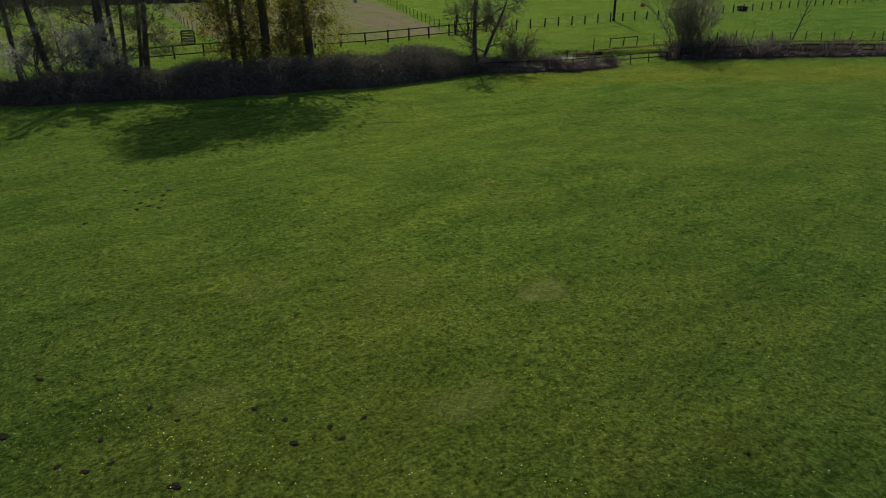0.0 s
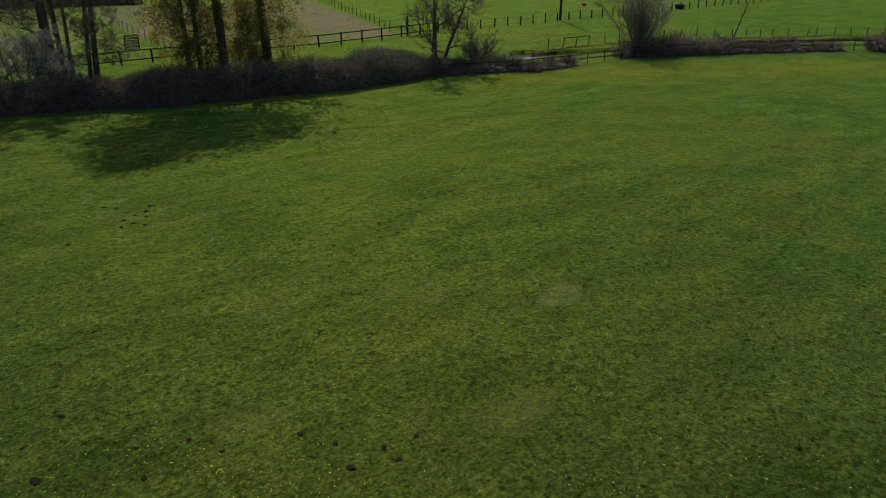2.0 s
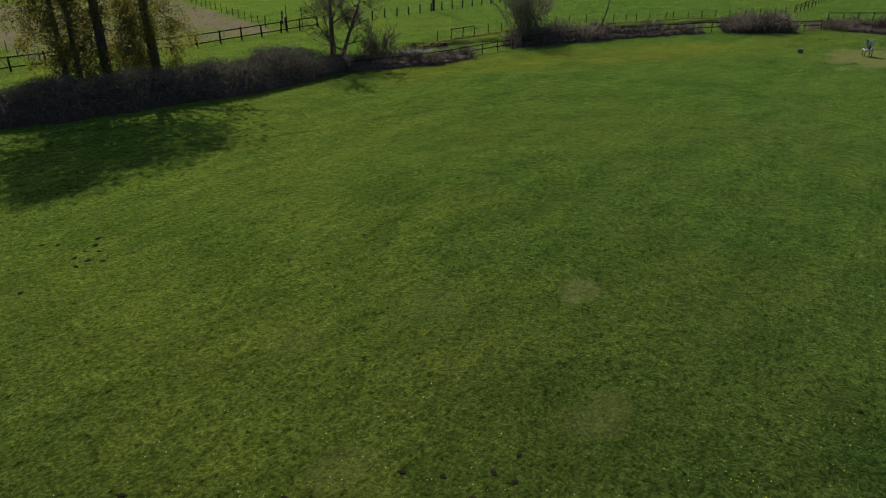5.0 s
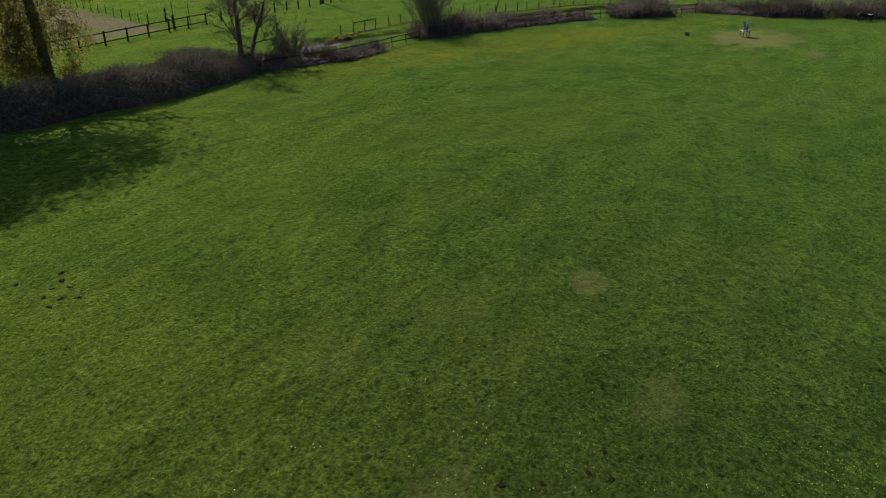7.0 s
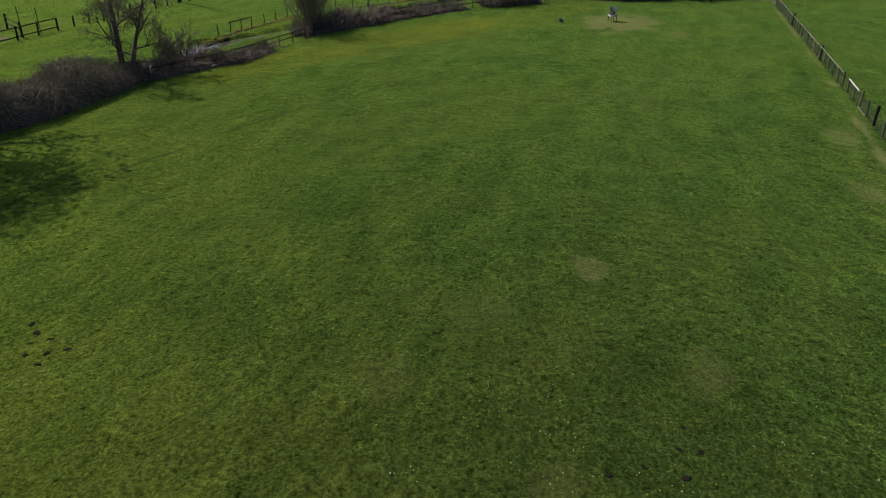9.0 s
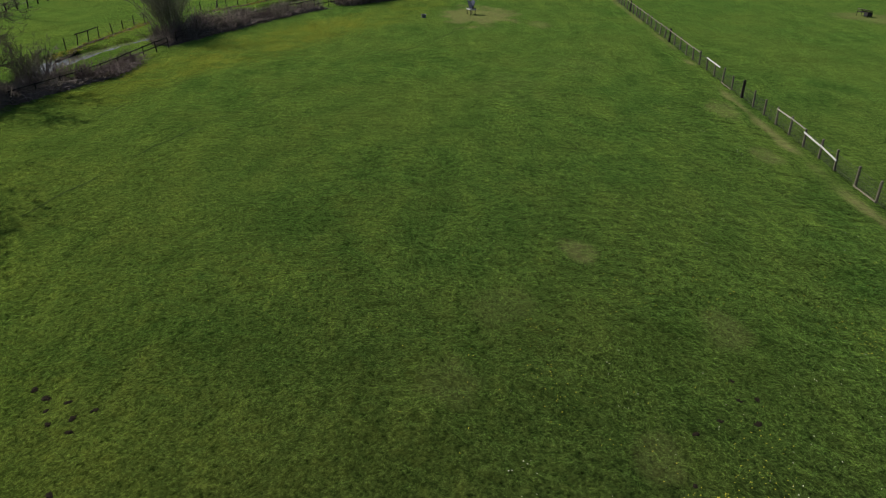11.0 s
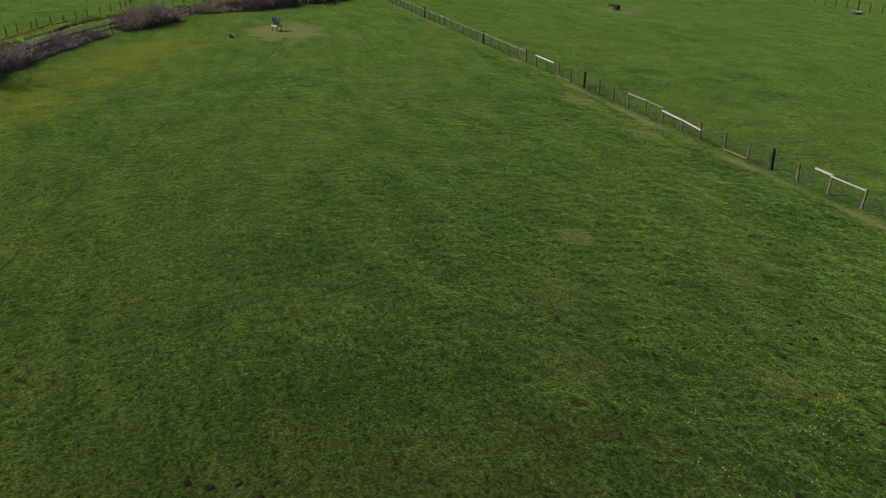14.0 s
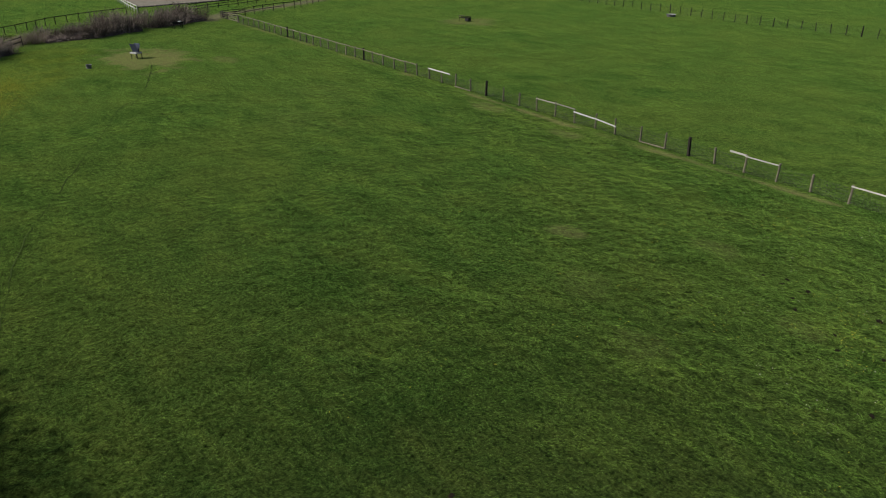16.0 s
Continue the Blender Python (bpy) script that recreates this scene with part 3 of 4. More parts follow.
# ---------------------------------------------------------------- fences
def post_mesh(name, radius, height, seed, square=False):
    """A timber post with a chamfered, slightly uneven top; its foot is below the ground."""
    r = np.random.default_rng(seed)
    sides = 4 if square else 7
    a = np.arange(sides) * 2 * math.pi / sides + (math.pi / 4 if square else 0.2)
    levels = [(-0.25, 1.0), (height * 0.5, 0.98), (height - 0.03, 0.95), (height, 0.72)]
    wob = 1 + r.uniform(-0.08, 0.08, sides)
    v = [(radius * k * wob[i] * math.cos(a[i]), radius * k * wob[i] * math.sin(a[i]), z + (r.uniform(-0.01, 0.02) if z > 0 else 0)) for z, k in levels for i in range(sides)]
    f = [(l * sides + i, l * sides + (i + 1) % sides, (l + 1) * sides + (i + 1) % sides, (l + 1) * sides + i) for l in range(3) for i in range(sides)]
    f.append(tuple(3 * sides + i for i in range(sides)))
    me = bpy.data.meshes.new(name)
    me.from_pydata(v, [], f)
    return me


def spaced(pts, gap):
    """Points at even spacing along a polyline, both ends included."""
    p = np.array(pts, float)
    n = max(1, round(float(np.hypot(*np.diff(p, axis=0).T).sum()) / gap))
    return [tuple(q) for q in along(pts, np.linspace(0, 1, n + 1))[0]]


def fence(name, label, posts, height, radius, material, rails=(), rail_mat=None, wires=(), wire_mat=None, thick=(), mesh_gap=0.0, lean=2.0, seed=1, rail_size=(0.04, 0.10), square=False):
    """A fence: posts at (x, y), rails as (first, last, height) over the bays, wires at heights, and uprights of a woven mesh."""
    r = np.random.default_rng(seed)
    t = thing(name, label, "fence")
    variants = [post_mesh("post", radius, height * k, seed * 10 + i, square) for i, k in enumerate((1.0, 0.96, 1.04))]
    big = post_mesh("corner_post", radius * 1.55, height * 1.13, seed * 10 + 7)
    for i, (x, y) in enumerate(posts):
        fat = i in thick
        part("corner_post" if fat else "post", big if fat else variants[i % 3], M["dark_timber"] if fat else material, t,
             at=pose(x, y, gz(x, y), r.normal() * lean, r.normal() * lean, r.uniform(0, 12)))
    for first, last, z, *other in rails:
        for i in range(first, last):
            (ax, ay), (bx, by) = posts[i], posts[i + 1]
            a, b = Vector((ax, ay, z + r.normal() * 0.012)), Vector((bx, by, z + r.normal() * 0.012))
            side = Vector((a - b).cross(Vector((0, 0, 1)))).normalized() * (radius + rail_size[0] / 2)
            e = (b - a).normalized() * 0.04
            part("rail", beam_bm(a + side - e, b + side + e, *(other[1] if len(other) > 1 else rail_size)), other[0] if other else rail_mat, t)
    if wires:
        lines = []
        for (ax, ay), (bx, by) in zip(posts, posts[1:]):
            za, zb = gz(ax, ay), gz(bx, by)
            for z in wires:
                sag = r.uniform(0.0, 0.03)
                lines.append([(ax, ay, za + z), ((ax + bx) / 2, (ay + by) / 2, (za + zb) / 2 + z - sag), (bx, by, zb + z)])
            if mesh_gap:
                m = max(2, int(math.hypot(bx - ax, by - ay) / mesh_gap))
                for k in range(1, m):
                    f = k / m
                    x, y, z = ax + (bx - ax) * f, ay + (by - ay) * f, za + (zb - za) * f
                    lines.append([(x, y, z + wires[0]), (x, y, z + (wires[0] + wires[-1]) / 2), (x, y, z + wires[-1])])
        lines = np.array(lines)
        v, f = tubes(lines, np.full(lines.shape[:2], 0.009 if wire_mat == M["tape"] else 0.0055), 3)
        part("wire_mesh" if mesh_gap else "wire", mesh_of("wire", v, f), wire_mat or M["wire"], t)
    return t


# ---------------------------------------------------------------- trees and shrubs
class Wood:
    """Collects branches and leaf places of one plant."""

    def __init__(self, seed):
        self.r = np.random.default_rng(seed)
        self.pts, self.rad, self.level, self.tips = [], [], [], []

    def branch(self, base, way, length, radius, level, up=0.25, wander=0.16, tip=0.35):
        r, k = self.r, 6 if level < 2 else 4
        p, d = np.array(base, float), np.array(way, float)
        d /= np.linalg.norm(d)
        pts = [p.copy()]
        for _ in range(k - 1):
            d = d + r.normal(size=3) * wander + np.array([0, 0, up * 0.35])
            d /= np.linalg.norm(d)
            p = p + d * length / (k - 1)
            pts.append(p.copy())
        self.pts.append(pts)
        self.rad.append(np.linspace(radius, max(radius * tip, 0.007), k))
        self.level.append(level)
        return np.array(pts)

    def grow(self, base, way, length, radius, level, depth, kids, spread, up=0.25, wander=0.16, shrink=0.62):
        pts = self.branch(base, way, length, radius, level, up, wander)
        if level >= depth:
            self.tips.append(pts)
            return
        n = kids if np.isscalar(kids) else kids[level]
        for _ in range(n):
            s = self.r.uniform(0.25, 1.0)
            m = len(pts) - 1
            i = min(int(s * m), m - 1)
            q = pts[i] + (pts[i + 1] - pts[i]) * (s * m - i)
            ax = pts[i + 1] - pts[i]
            ax /= np.linalg.norm(ax)
            side = np.cross(ax, self.r.normal(size=3))
            side /= np.linalg.norm(side)
            d = ax * math.cos(spread) + side * math.sin(spread)
            k = shrink * self.r.uniform(0.75, 1.2) * (1.1 - 0.4 * s)
            self.grow(q, d, length * k, max(radius * (1 - 0.55 * s) * 0.55, 0.013), level + 1, depth, kids, spread, up, wander, shrink)

    def wood_mesh(self, name, lo=0, hi=99, sides=5):
        sel = [i for i, l in enumerate(self.level) if lo <= l <= hi]
        made = []
        for k in sorted({len(self.pts[i]) for i in sel}):
            some = [i for i in sel if len(self.pts[i]) == k]
            made.append(tubes(np.array([self.pts[i] for i in some]), np.array([self.rad[i] for i in some]), sides))
        v, f = join(made)
        return mesh_of(name, v, f, True)

    def leaf_mesh(self, name, per_tip, size, jitter, flat=0.0):
        tips = np.array(self.tips)
        n = len(tips)
        k = self.r.integers(0, tips.shape[1] - 1, (n, per_tip))
        f = self.r.uniform(0, 1, (n, per_tip, 1))
        i = np.arange(n)[:, None]
        c = tips[i, k] * (1 - f) + tips[i, k + 1] * f + self.r.normal(size=(n, per_tip, 3)) * jitter
        v, fc = leaf_quads(c.reshape(-1, 3), size, self.r, flat)
        return mesh_of(name, v, fc)


def trunk_flare(w, x, y, height, radius, lean=(0, 0), level=0):
    """A tall trunk with root flare, in six steps."""
    z0 = gz(x, y) - 0.3
    hs = np.array([0, 0.35, 1.4, height * 0.35, height * 0.68, height])
    rs = np.array([1.5, 1.16, 1.0, 0.8, 0.5, 0.08]) * radius
    pts = np.c_[x + lean[0] * hs + w.r.normal(size=6) * 0.02 * hs ** 0.6, y + lean[1] * hs + w.r.normal(size=6) * 0.02 * hs ** 0.6, z0 + hs]
    w.pts.append([tuple(p) for p in pts])
    w.rad.append(rs)
    w.level.append(level)
    return pts, hs, rs


def poplar(x, y, height, radius, seed, label, crown, low_leaf, stems=1):
    """A tall poplar: bare trunk showing through leafy shoots low down, broad crown above."""
    w = Wood(seed)
    r = w.r
    for s in range(stems):
        pts, hs, rs = trunk_flare(w, x + s * 0.9, y - s * 0.5, height * (1 - 0.12 * s), radius, (r.normal() * 0.012, r.normal() * 0.012))
        n = int(46 / stems)
        for h in np.r_[np.linspace(1.6, 9.4, low_leaf), np.linspace(8, height * 0.97, n)]:
            q = np.array([np.interp(h, hs, pts[:, c]) for c in range(3)])
            a = r.uniform(0, 2 * math.pi)
            k = min(1.0, h / 10)
            top = max(0.0, (h - height * 0.6) / (height * 0.4))
            if h < 9:
                length, rise, rad, depth = r.uniform(1.6, 4.4), r.uniform(-0.3, 0.4), 0.035, 2
            else:
                length, rise, rad, depth = crown * (1 - 0.75 * top) * r.uniform(0.7, 1.15), r.uniform(0.3, 0.9), 0.11 * (1 - 0.6 * top), 2
            w.grow(q, (math.cos(a), math.sin(a), rise), length, rad, 1, depth + 1, [0, 5, 4, 0], 0.75, -0.35 if h < 9 else 0.2, 0.2, 0.55)
    t = thing("poplar_tree", label, "tree", "poplars behind the hedge")
    part("trunk", w.wood_mesh("trunk", 0, 0, 10), M["poplar_bark"], t)
    part("branches", w.wood_mesh("branches", 1, 3, 3), M["twig"], t)
    low = [p for p in w.tips if p[0][2] < 9.5]
    high = [p for p in w.tips if p[0][2] >= 9.5]
    w.tips = low
    a = w.leaf_mesh("leaves", 14, 0.16, 0.24)
    w.tips = high
    b = w.leaf_mesh("crown", 6, 0.33, 0.6)
    part("leaves", a, M["poplar_leaf"], t, "yellow-green young leaves")
    part("crown", b, M["poplar_leaf"], t, "yellow-green young leaves")


def bare_tree(name, label, x, y, height, radius, seed, kids=(9, 6, 5, 4), spread=0.6, lean=(0, 0), group="", fork=None, start=0.3, buds=0, bark="grey_bark", limb=(0.25, 0.18)):
    """A leafless tree: trunk, limbs and fine twigs."""
    w = Wood(seed)
    r = w.r
    stems = [(x, y, lean, 1.0)] + ([(x + fork[0], y + fork[1], (fork[2], fork[3]), 0.75)] if fork else [])
    for sx, sy, ln, k in stems:
        pts, hs, rs = trunk_flare(w, sx, sy, height * k, radius * k, ln)
        for h in np.linspace(height * k * start, height * k * 0.97, int(kids[0] * k)):
            q = np.array([np.interp(h, hs, pts[:, c]) for c in range(3)])
            a = r.uniform(0, 2 * math.pi)
            f = h / (height * k)
            w.grow(q, (math.cos(a), math.sin(a), r.uniform(0.05, 0.8)), height * limb[0] * (1.15 - 0.75 * f) * r.uniform(0.7, 1.2), radius * limb[1] * (1.1 - 0.8 * f), 1, 4, [0, *kids[1:], 0], spread, 0.12, 0.22, 0.55)
    t = thing(name, label, "tree", group)
    part("trunk", w.wood_mesh("trunk", 0, 0, 9), M[bark], t)
    part("limbs", w.wood_mesh("limbs", 1, 2, 5), M[bark], t)
    part("twigs", w.wood_mesh("twigs", 3, 9, 3), M["twig"], t)
    if buds:
        part("buds", w.leaf_mesh("buds", buds, 0.10 if buds > 3 else 0.07, 0.1), M["bud"], t, "small grey-green opening buds")
    return t


def stem_bush(name, label, x, y, height, width, stems, seed, buds, material="twig"):
    """A many-stemmed willow: upright stems fanning out of one stool."""
    w = Wood(seed)
    r = w.r
    for _ in range(stems):
        a, d = r.uniform(0, 2 * math.pi), abs(r.normal()) * 0.5
        bx, by = x + math.cos(a) * d, y + math.sin(a) * d
        out = r.uniform(0.04, 0.62) * width / height
        w.grow((bx, by, gz(bx, by) - 0.1), (math.cos(a) * out, math.sin(a) * out, 1), height * r.uniform(0.55, 1.05), 0.032, 1, 3, [0, 9, 6, 0], 0.5, 0.1, 0.1, 0.42)
    t = thing(name, label, "bush")
    part("stems", w.wood_mesh("stems", 1, 1, 5), M["grey_bark"] if material == "twig" else M[material], t)
    part("twigs", w.wood_mesh("twigs", 2, 9, 3), M[material], t)
    if buds:
        part("buds", w.leaf_mesh("buds", buds, 0.075, 0.06), M["bud"], t, "small grey-green opening buds")


SHRUBS = {}


def shrub_proto(key, height, width, stems, seed, material, leaf=None, leaves=0):
    """Parts of one twiggy shrub, one metre of stool, kept as meshes for its repeats."""
    w = Wood(seed)
    r = w.r
    for _ in range(stems):
        a, d = r.uniform(0, 2 * math.pi), math.sqrt(r.uniform(0, 1)) * width * 0.3
        out = r.uniform(0.0, 0.75) * width / height
        w.grow((math.cos(a) * d, math.sin(a) * d, -0.1), (math.cos(a) * out, math.sin(a) * out, 1), height * r.uniform(0.55, 1.05), 0.019, 1, 2, [0, 4, 0], 0.6, 0.1, 0.15, 0.52)
    meshes = [("stems", w.wood_mesh("stems", 1, 1, 3), M[material]), ("twigs", w.wood_mesh("twigs", 2, 2, 3), M[material])]
    if leaf:
        meshes.append(("leaves", w.leaf_mesh("leaves", leaves, 0.09, 0.08, 0.3), M[leaf]))
    SHRUBS[key] = meshes


def shrub(key, x, y, scale, turn, label, group):
    t = thing("shrub", label, "shrub", group, at=pose(x, y, gz(x, y), 0, 0, turn) @ Matrix.Diagonal((scale[0], scale[0], scale[1], 1)))
    for name, me, material in SHRUBS[key]:
        part(name, me, material, t)


def shrub_row(keys, line, gap, depth, heights, seed, label, group):
    """Shrubs in a loose double row along a line, their heights following the given run."""
    r = np.random.default_rng(seed)
    _, _, length = along(line, [0.0])
    n = max(2, int(length / gap))
    for s in np.linspace(0.02, 0.98, n):
        q, nv, _ = along(line, [s + r.normal() * 0.15 / n])
        off = depth * r.uniform(0.1, 0.9)
        x, y = q[0] + nv[0] * off
        h = np.interp(s, np.linspace(0, 1, len(heights)), heights) * r.uniform(0.75, 1.2)
        shrub(keys[int(r.integers(len(keys)))], x, y, (r.uniform(0.85, 1.25) * (0.6 + 0.25 * h), h / 1.7), r.uniform(0, 360), label, group)


def hedge(name, label, line, depth, heights, seed, canes, leaves, cane="cane", leaf="bramble_leaf", arch=1.0, rough=0.6, core=0.8, cane_r=0.015, upright=0.0, tall=1.0):
    """A thicket along a line (its front foot): a tangled core, arching canes, and leaves where it keeps them.
    heights: along the line from its start to its end."""
    r = np.random.default_rng(seed)
    t = thing(name, label, "hedge")
    _, _, length = along(line, [0.0])
    n, m = max(8, int(length / 0.35)), 14
    s = np.linspace(0, 1, n)
    q, nrm, _ = along(line, s)
    hh = np.interp(s, np.linspace(0, 1, len(heights)), heights)
    ends = np.minimum(1, np.minimum(s, 1 - s) * length / 0.9 + 0.25)

    def surface(si, ang, grow=1.0):
        p, nv, _ = along(line, si)
        h = np.interp(si, np.linspace(0, 1, len(heights)), heights) * np.interp(si, s, ends)
        lump = 0.78 + rough * (fbm(si * length + 50, ang * 2.0 + seed, 1.6, seed) - 0.35) + 0.35 * (vnoise(si * length + 9, ang * 1.5, 3.2, seed + 5) - 0.5)
        off = depth * 0.5 - np.cos(ang) * depth * 0.5 * lump * grow
        z = np.sin(ang) ** 0.8 * h * lump * grow
        x, y = p[:, 0] + nv[:, 0] * off, p[:, 1] + nv[:, 1] * off
        return np.c_[x, y, ground_z(x, y) * 0.5 + z - 0.03], nv

    ang = np.linspace(0.0, math.pi, m)
    grid = [surface(s, np.full(n, a), core)[0] for a in ang]
    v = np.stack(grid, axis=1).reshape(-1, 3) + r.normal(size=(n * m, 3)) * 0.05
    v[::m, 2] -= 0.15
    i = (np.arange(n - 1)[:, None] * m + np.arange(m - 1)[None]).ravel()
    part("thicket", mesh_of("thicket", v, np.c_[i, i + m, i + m + 1, i + 1]), M["thicket"], t, "dark tangle of dead stems")
    # canes spring from inside and arch outwards over the surface
    si, an = r.uniform(0, 1, canes), np.clip(r.normal(1.35, 0.65, canes), 0.22, 2.9)
    top, nv = surface(si, an, 1.0)
    base, _ = surface(si, an, 0.66)
    base[:, 2] *= 0.8
    along_v = np.c_[nv[:, 1], -nv[:, 0]] * (r.normal(size=canes) * 0.95)[:, None]
    out = np.c_[-nv * (np.cos(an) * 0.5)[:, None], np.full(canes, 0.0)]
    swing = np.c_[along_v, np.zeros(canes)] + out * arch
    k = np.linspace(0, 1, 5)[None, :, None]
    hgt = np.interp(si, np.linspace(0, 1, len(heights)), heights)
    lift = r.uniform(0.03, 0.22, canes) * hgt * tall
    drop = r.uniform(0.2, 1.3, canes) * (1 - upright)
    pts = base[:, None] * (1 - k) + top[:, None] * k + swing[:, None] * k ** 1.5 + np.array([0, 0, 1.0]) * ((np.sin(np.minimum(k * 1.15, 1) * math.pi * (0.5 + 0.5 * (1 - upright))) * lift[:, None, None] * 1.3) - (k ** 3) * drop[:, None, None] * 0.5)
    pts = pts + r.normal(size=pts.shape) * 0.04
    pts[:, :, 2] = np.maximum(pts[:, :, 2], -0.02)
    rad = np.linspace(1.0, 0.35, 5)[None] * cane_r * r.uniform(0.6, 1.5, (canes, 1))
    vv, ff = tubes(pts, rad, 3)
    part("canes", mesh_of("canes", vv, ff), M[cane], t, "arching bare canes")
    if leaves:
        pick = r.integers(0, canes, leaves)
        kk = r.integers(2, 5, leaves)
        c = pts[pick, kk] + r.normal(size=(leaves, 3)) * 0.12
        c[:, 2] = np.maximum(c[:, 2], 0.03)
        lv, lf = leaf_quads(c, 0.085, r, 0.4)
        part("leaves", mesh_of("leaves", lv, lf), M[leaf], t, "dull grey-green leaves")
    return t


# ---------------------------------------------------------------- things
def molehill(x, y, size, seed, proto={}):
    """A low heap of crumbled earth."""
    key = seed % 5
    if key not in proto:
        r = np.random.default_rng(key + 40)
        bm = bmesh.new()
        bmesh.ops.create_icosphere(bm, subdivisions=3, radius=1)
        for v in bm.verts:
            k = 1 + 0.45 * (noise.noise(v.co * 2.2 + Vector((key * 7, 0, 0)))) + 0.22 * noise.noise(v.co * 6.0)
            v.co = Vector((v.co.x * k, v.co.y * k * 0.85, max(v.co.z, -0.2) * 0.34 * k))
        for _ in range(9):
            a, d = r.uniform(0, 6.28), r.uniform(0.6, 1.35)
            c = bmesh.ops.create_icosphere(bm, subdivisions=1, radius=r.uniform(0.07, 0.2))["verts"]
            bmesh.ops.scale(bm, vec=(1.2, 1, 0.7), verts=c)
            bmesh.ops.translate(bm, vec=(d * math.cos(a), d * math.sin(a) * 0.85, 0.03), verts=c)
        me = bpy.data.meshes.new("molehill")
        bm.to_mesh(me)
        bm.free()
        me.materials.append(M["soil"])
        proto[key] = me
    ob = new("molehill", proto[key])
    ob.matrix_basis = pose(x, y, gz(x, y) - 0.01, 0, 0, seed * 57 % 360) @ Matrix.Diagonal((size * 0.62, size * 0.5, size * 0.6, 1))
    tagged(ob, "low heap of dark crumbled earth in the turf", "molehill", "molehills in the pasture")


def hay_feeder(x, y, turn, sheet, label):
    """A field hay feeder: four legs, a trough tray, and two sheets in a V above it."""
    t = thing("hay_feeder", label, "feeder", at=pose(x, y, gz(x, y), 0, 0, turn) @ Matrix.Diagonal((0.8, 0.9, 0.94, 1)))
    for px in (-0.62, 0.62):
        for py in (-0.36, 0.36):
            part("leg", box_bm(0.08, 0.08, 1.0, 0.01, (px, py, 0.38)), M["dark_timber"], t)
    tray = part("tray", box_bm(1.4, 0.84, 0.05, 0.01, (0, 0, 0.66)), M["white_tray"], t, "dull white tray")
    for py in (-0.42, 0.42):
        part("tray_side", box_bm(1.42, 0.04, 0.15, 0.008, (0, py, 0.72)), M["white_tray"], tray)
    for px in (-0.71, 0.71):
        part("tray_end", box_bm(0.04, 0.84, 0.15, 0.008, (px, 0, 0.72)), M["white_tray"], tray)
    for sgn in (-1, 1):
        rot = pose(0, 0, 0, sgn * 18).to_3x3().to_4x4()
        part("rack_sheet", box_bm(1.3, 0.035, 1.05, 0.008, (0, sgn * -0.19, 1.3), rot), M[sheet], t, "sloping blue rack sheet")
    for px in (-0.66, 0.66):
        part("rack_frame", box_bm(0.06, 0.08, 1.0, 0.01, (px, 0, 1.14)), M["dark_timber"], t)


def feed_trough(x, y, turn):
    """A low dark timber trough on splayed legs, a pale block at one end."""
    t = thing("feed_trough", "low dark timber feed trough with a pale salt block", "trough", at=pose(x, y, gz(x, y), 0, 0, turn))
    for px in (-0.7, 0.7):
        for py in (-0.26, 0.26):
            part("leg", box_bm(0.08, 0.08, 0.85, 0.01, (px, py, 0.30)), M["dark_timber"], t)
    base = part("base_board", box_bm(1.7, 0.62, 0.05, 0.01, (0, 0, 0.66)), M["dark_timber"], t)
    for py in (-0.31, 0.31):
        part("side_board", box_bm(1.72, 0.04, 0.24, 0.01, (0, py, 0.77)), M["dark_timber"], base)
    for px in (-0.86, 0.86):
        part("end_board", box_bm(0.04, 0.66, 0.24, 0.01, (px, 0, 0.77)), M["dark_timber"], base)
    part("salt_block", box_bm(0.42, 0.44, 0.26, 0.04, (-0.5, 0, 0.82)), M["white_tray"], t, "pale salt block")


def field_shelter(x, y, turn):
    """A low goat feeder with a dark closed end, a flat lid sloping back and open legs."""
    t = thing("covered_feeder", "low grey covered hay feeder standing on worn turf", "feeder", at=pose(x, y, gz(x, y), 0, 0, turn) @ Matrix.Diagonal((0.72, 0.72, 0.72, 1)))
    for px in (-1.1, 1.1):
        for py in (-0.5, 0.5):
            part("leg", box_bm(0.08, 0.08, 1.0, 0.01, (px, py, 0.38)), M["dark_timber"], t)
    part("end_box", box_bm(0.8, 1.05, 0.62, 0.015, (-0.72, 0, 0.44)), M["steel"], t, "dark closed feed box")
    part("tray", box_bm(2.3, 1.05, 0.12, 0.015, (0, 0, 0.72)), M["dark_timber"], t)
    rot = pose(0, 0, 0, 16).to_3x3().to_4x4()
    part("lid", box_bm(2.45, 1.15, 0.05, 0.01, (0, 0.05, 1.05), rot), M["old_timber"], t, "sloping grey lid")
    for px in (-1.1, 1.1):
        part("lid_prop", box_bm(0.06, 0.06, 0.5, 0.01, (px, 0.4, 0.98)), M["timber"], t)


def bar_gate(x, y, turn, width, height):
    """A tubular steel panel propped in the paddock."""
    t = thing("steel_hay_rack", "dark steel barred hay rack beside the paddock fence", "rack", at=pose(x, y, gz(x, y), 0, 0, turn))
    for px in (-width / 2, width / 2):
        for py in (-0.5, 0.5):
            part("upright", box_bm(0.11, 0.11, height + 0.1, 0.01, (px, py, height / 2 - 0.05)), M["steel"], t)
    for py in (-0.5, 0.5):
        for z in np.linspace(0.25, height, 5):
            part("bar", box_bm(width, 0.05, 0.10, 0.01, (0, py, z)), M["steel"], t)
    for px in (-width / 2, width / 2):
        for z in (0.25, height * 0.55, height):
            part("end_bar", box_bm(0.05, 1.0, 0.06, 0.01, (px, 0, z)), M["steel"], t)
    part("floor_board", box_bm(width, 1.0, 0.04, 0.008, (0, 0, 0.2)), M["dark_timber"], t)


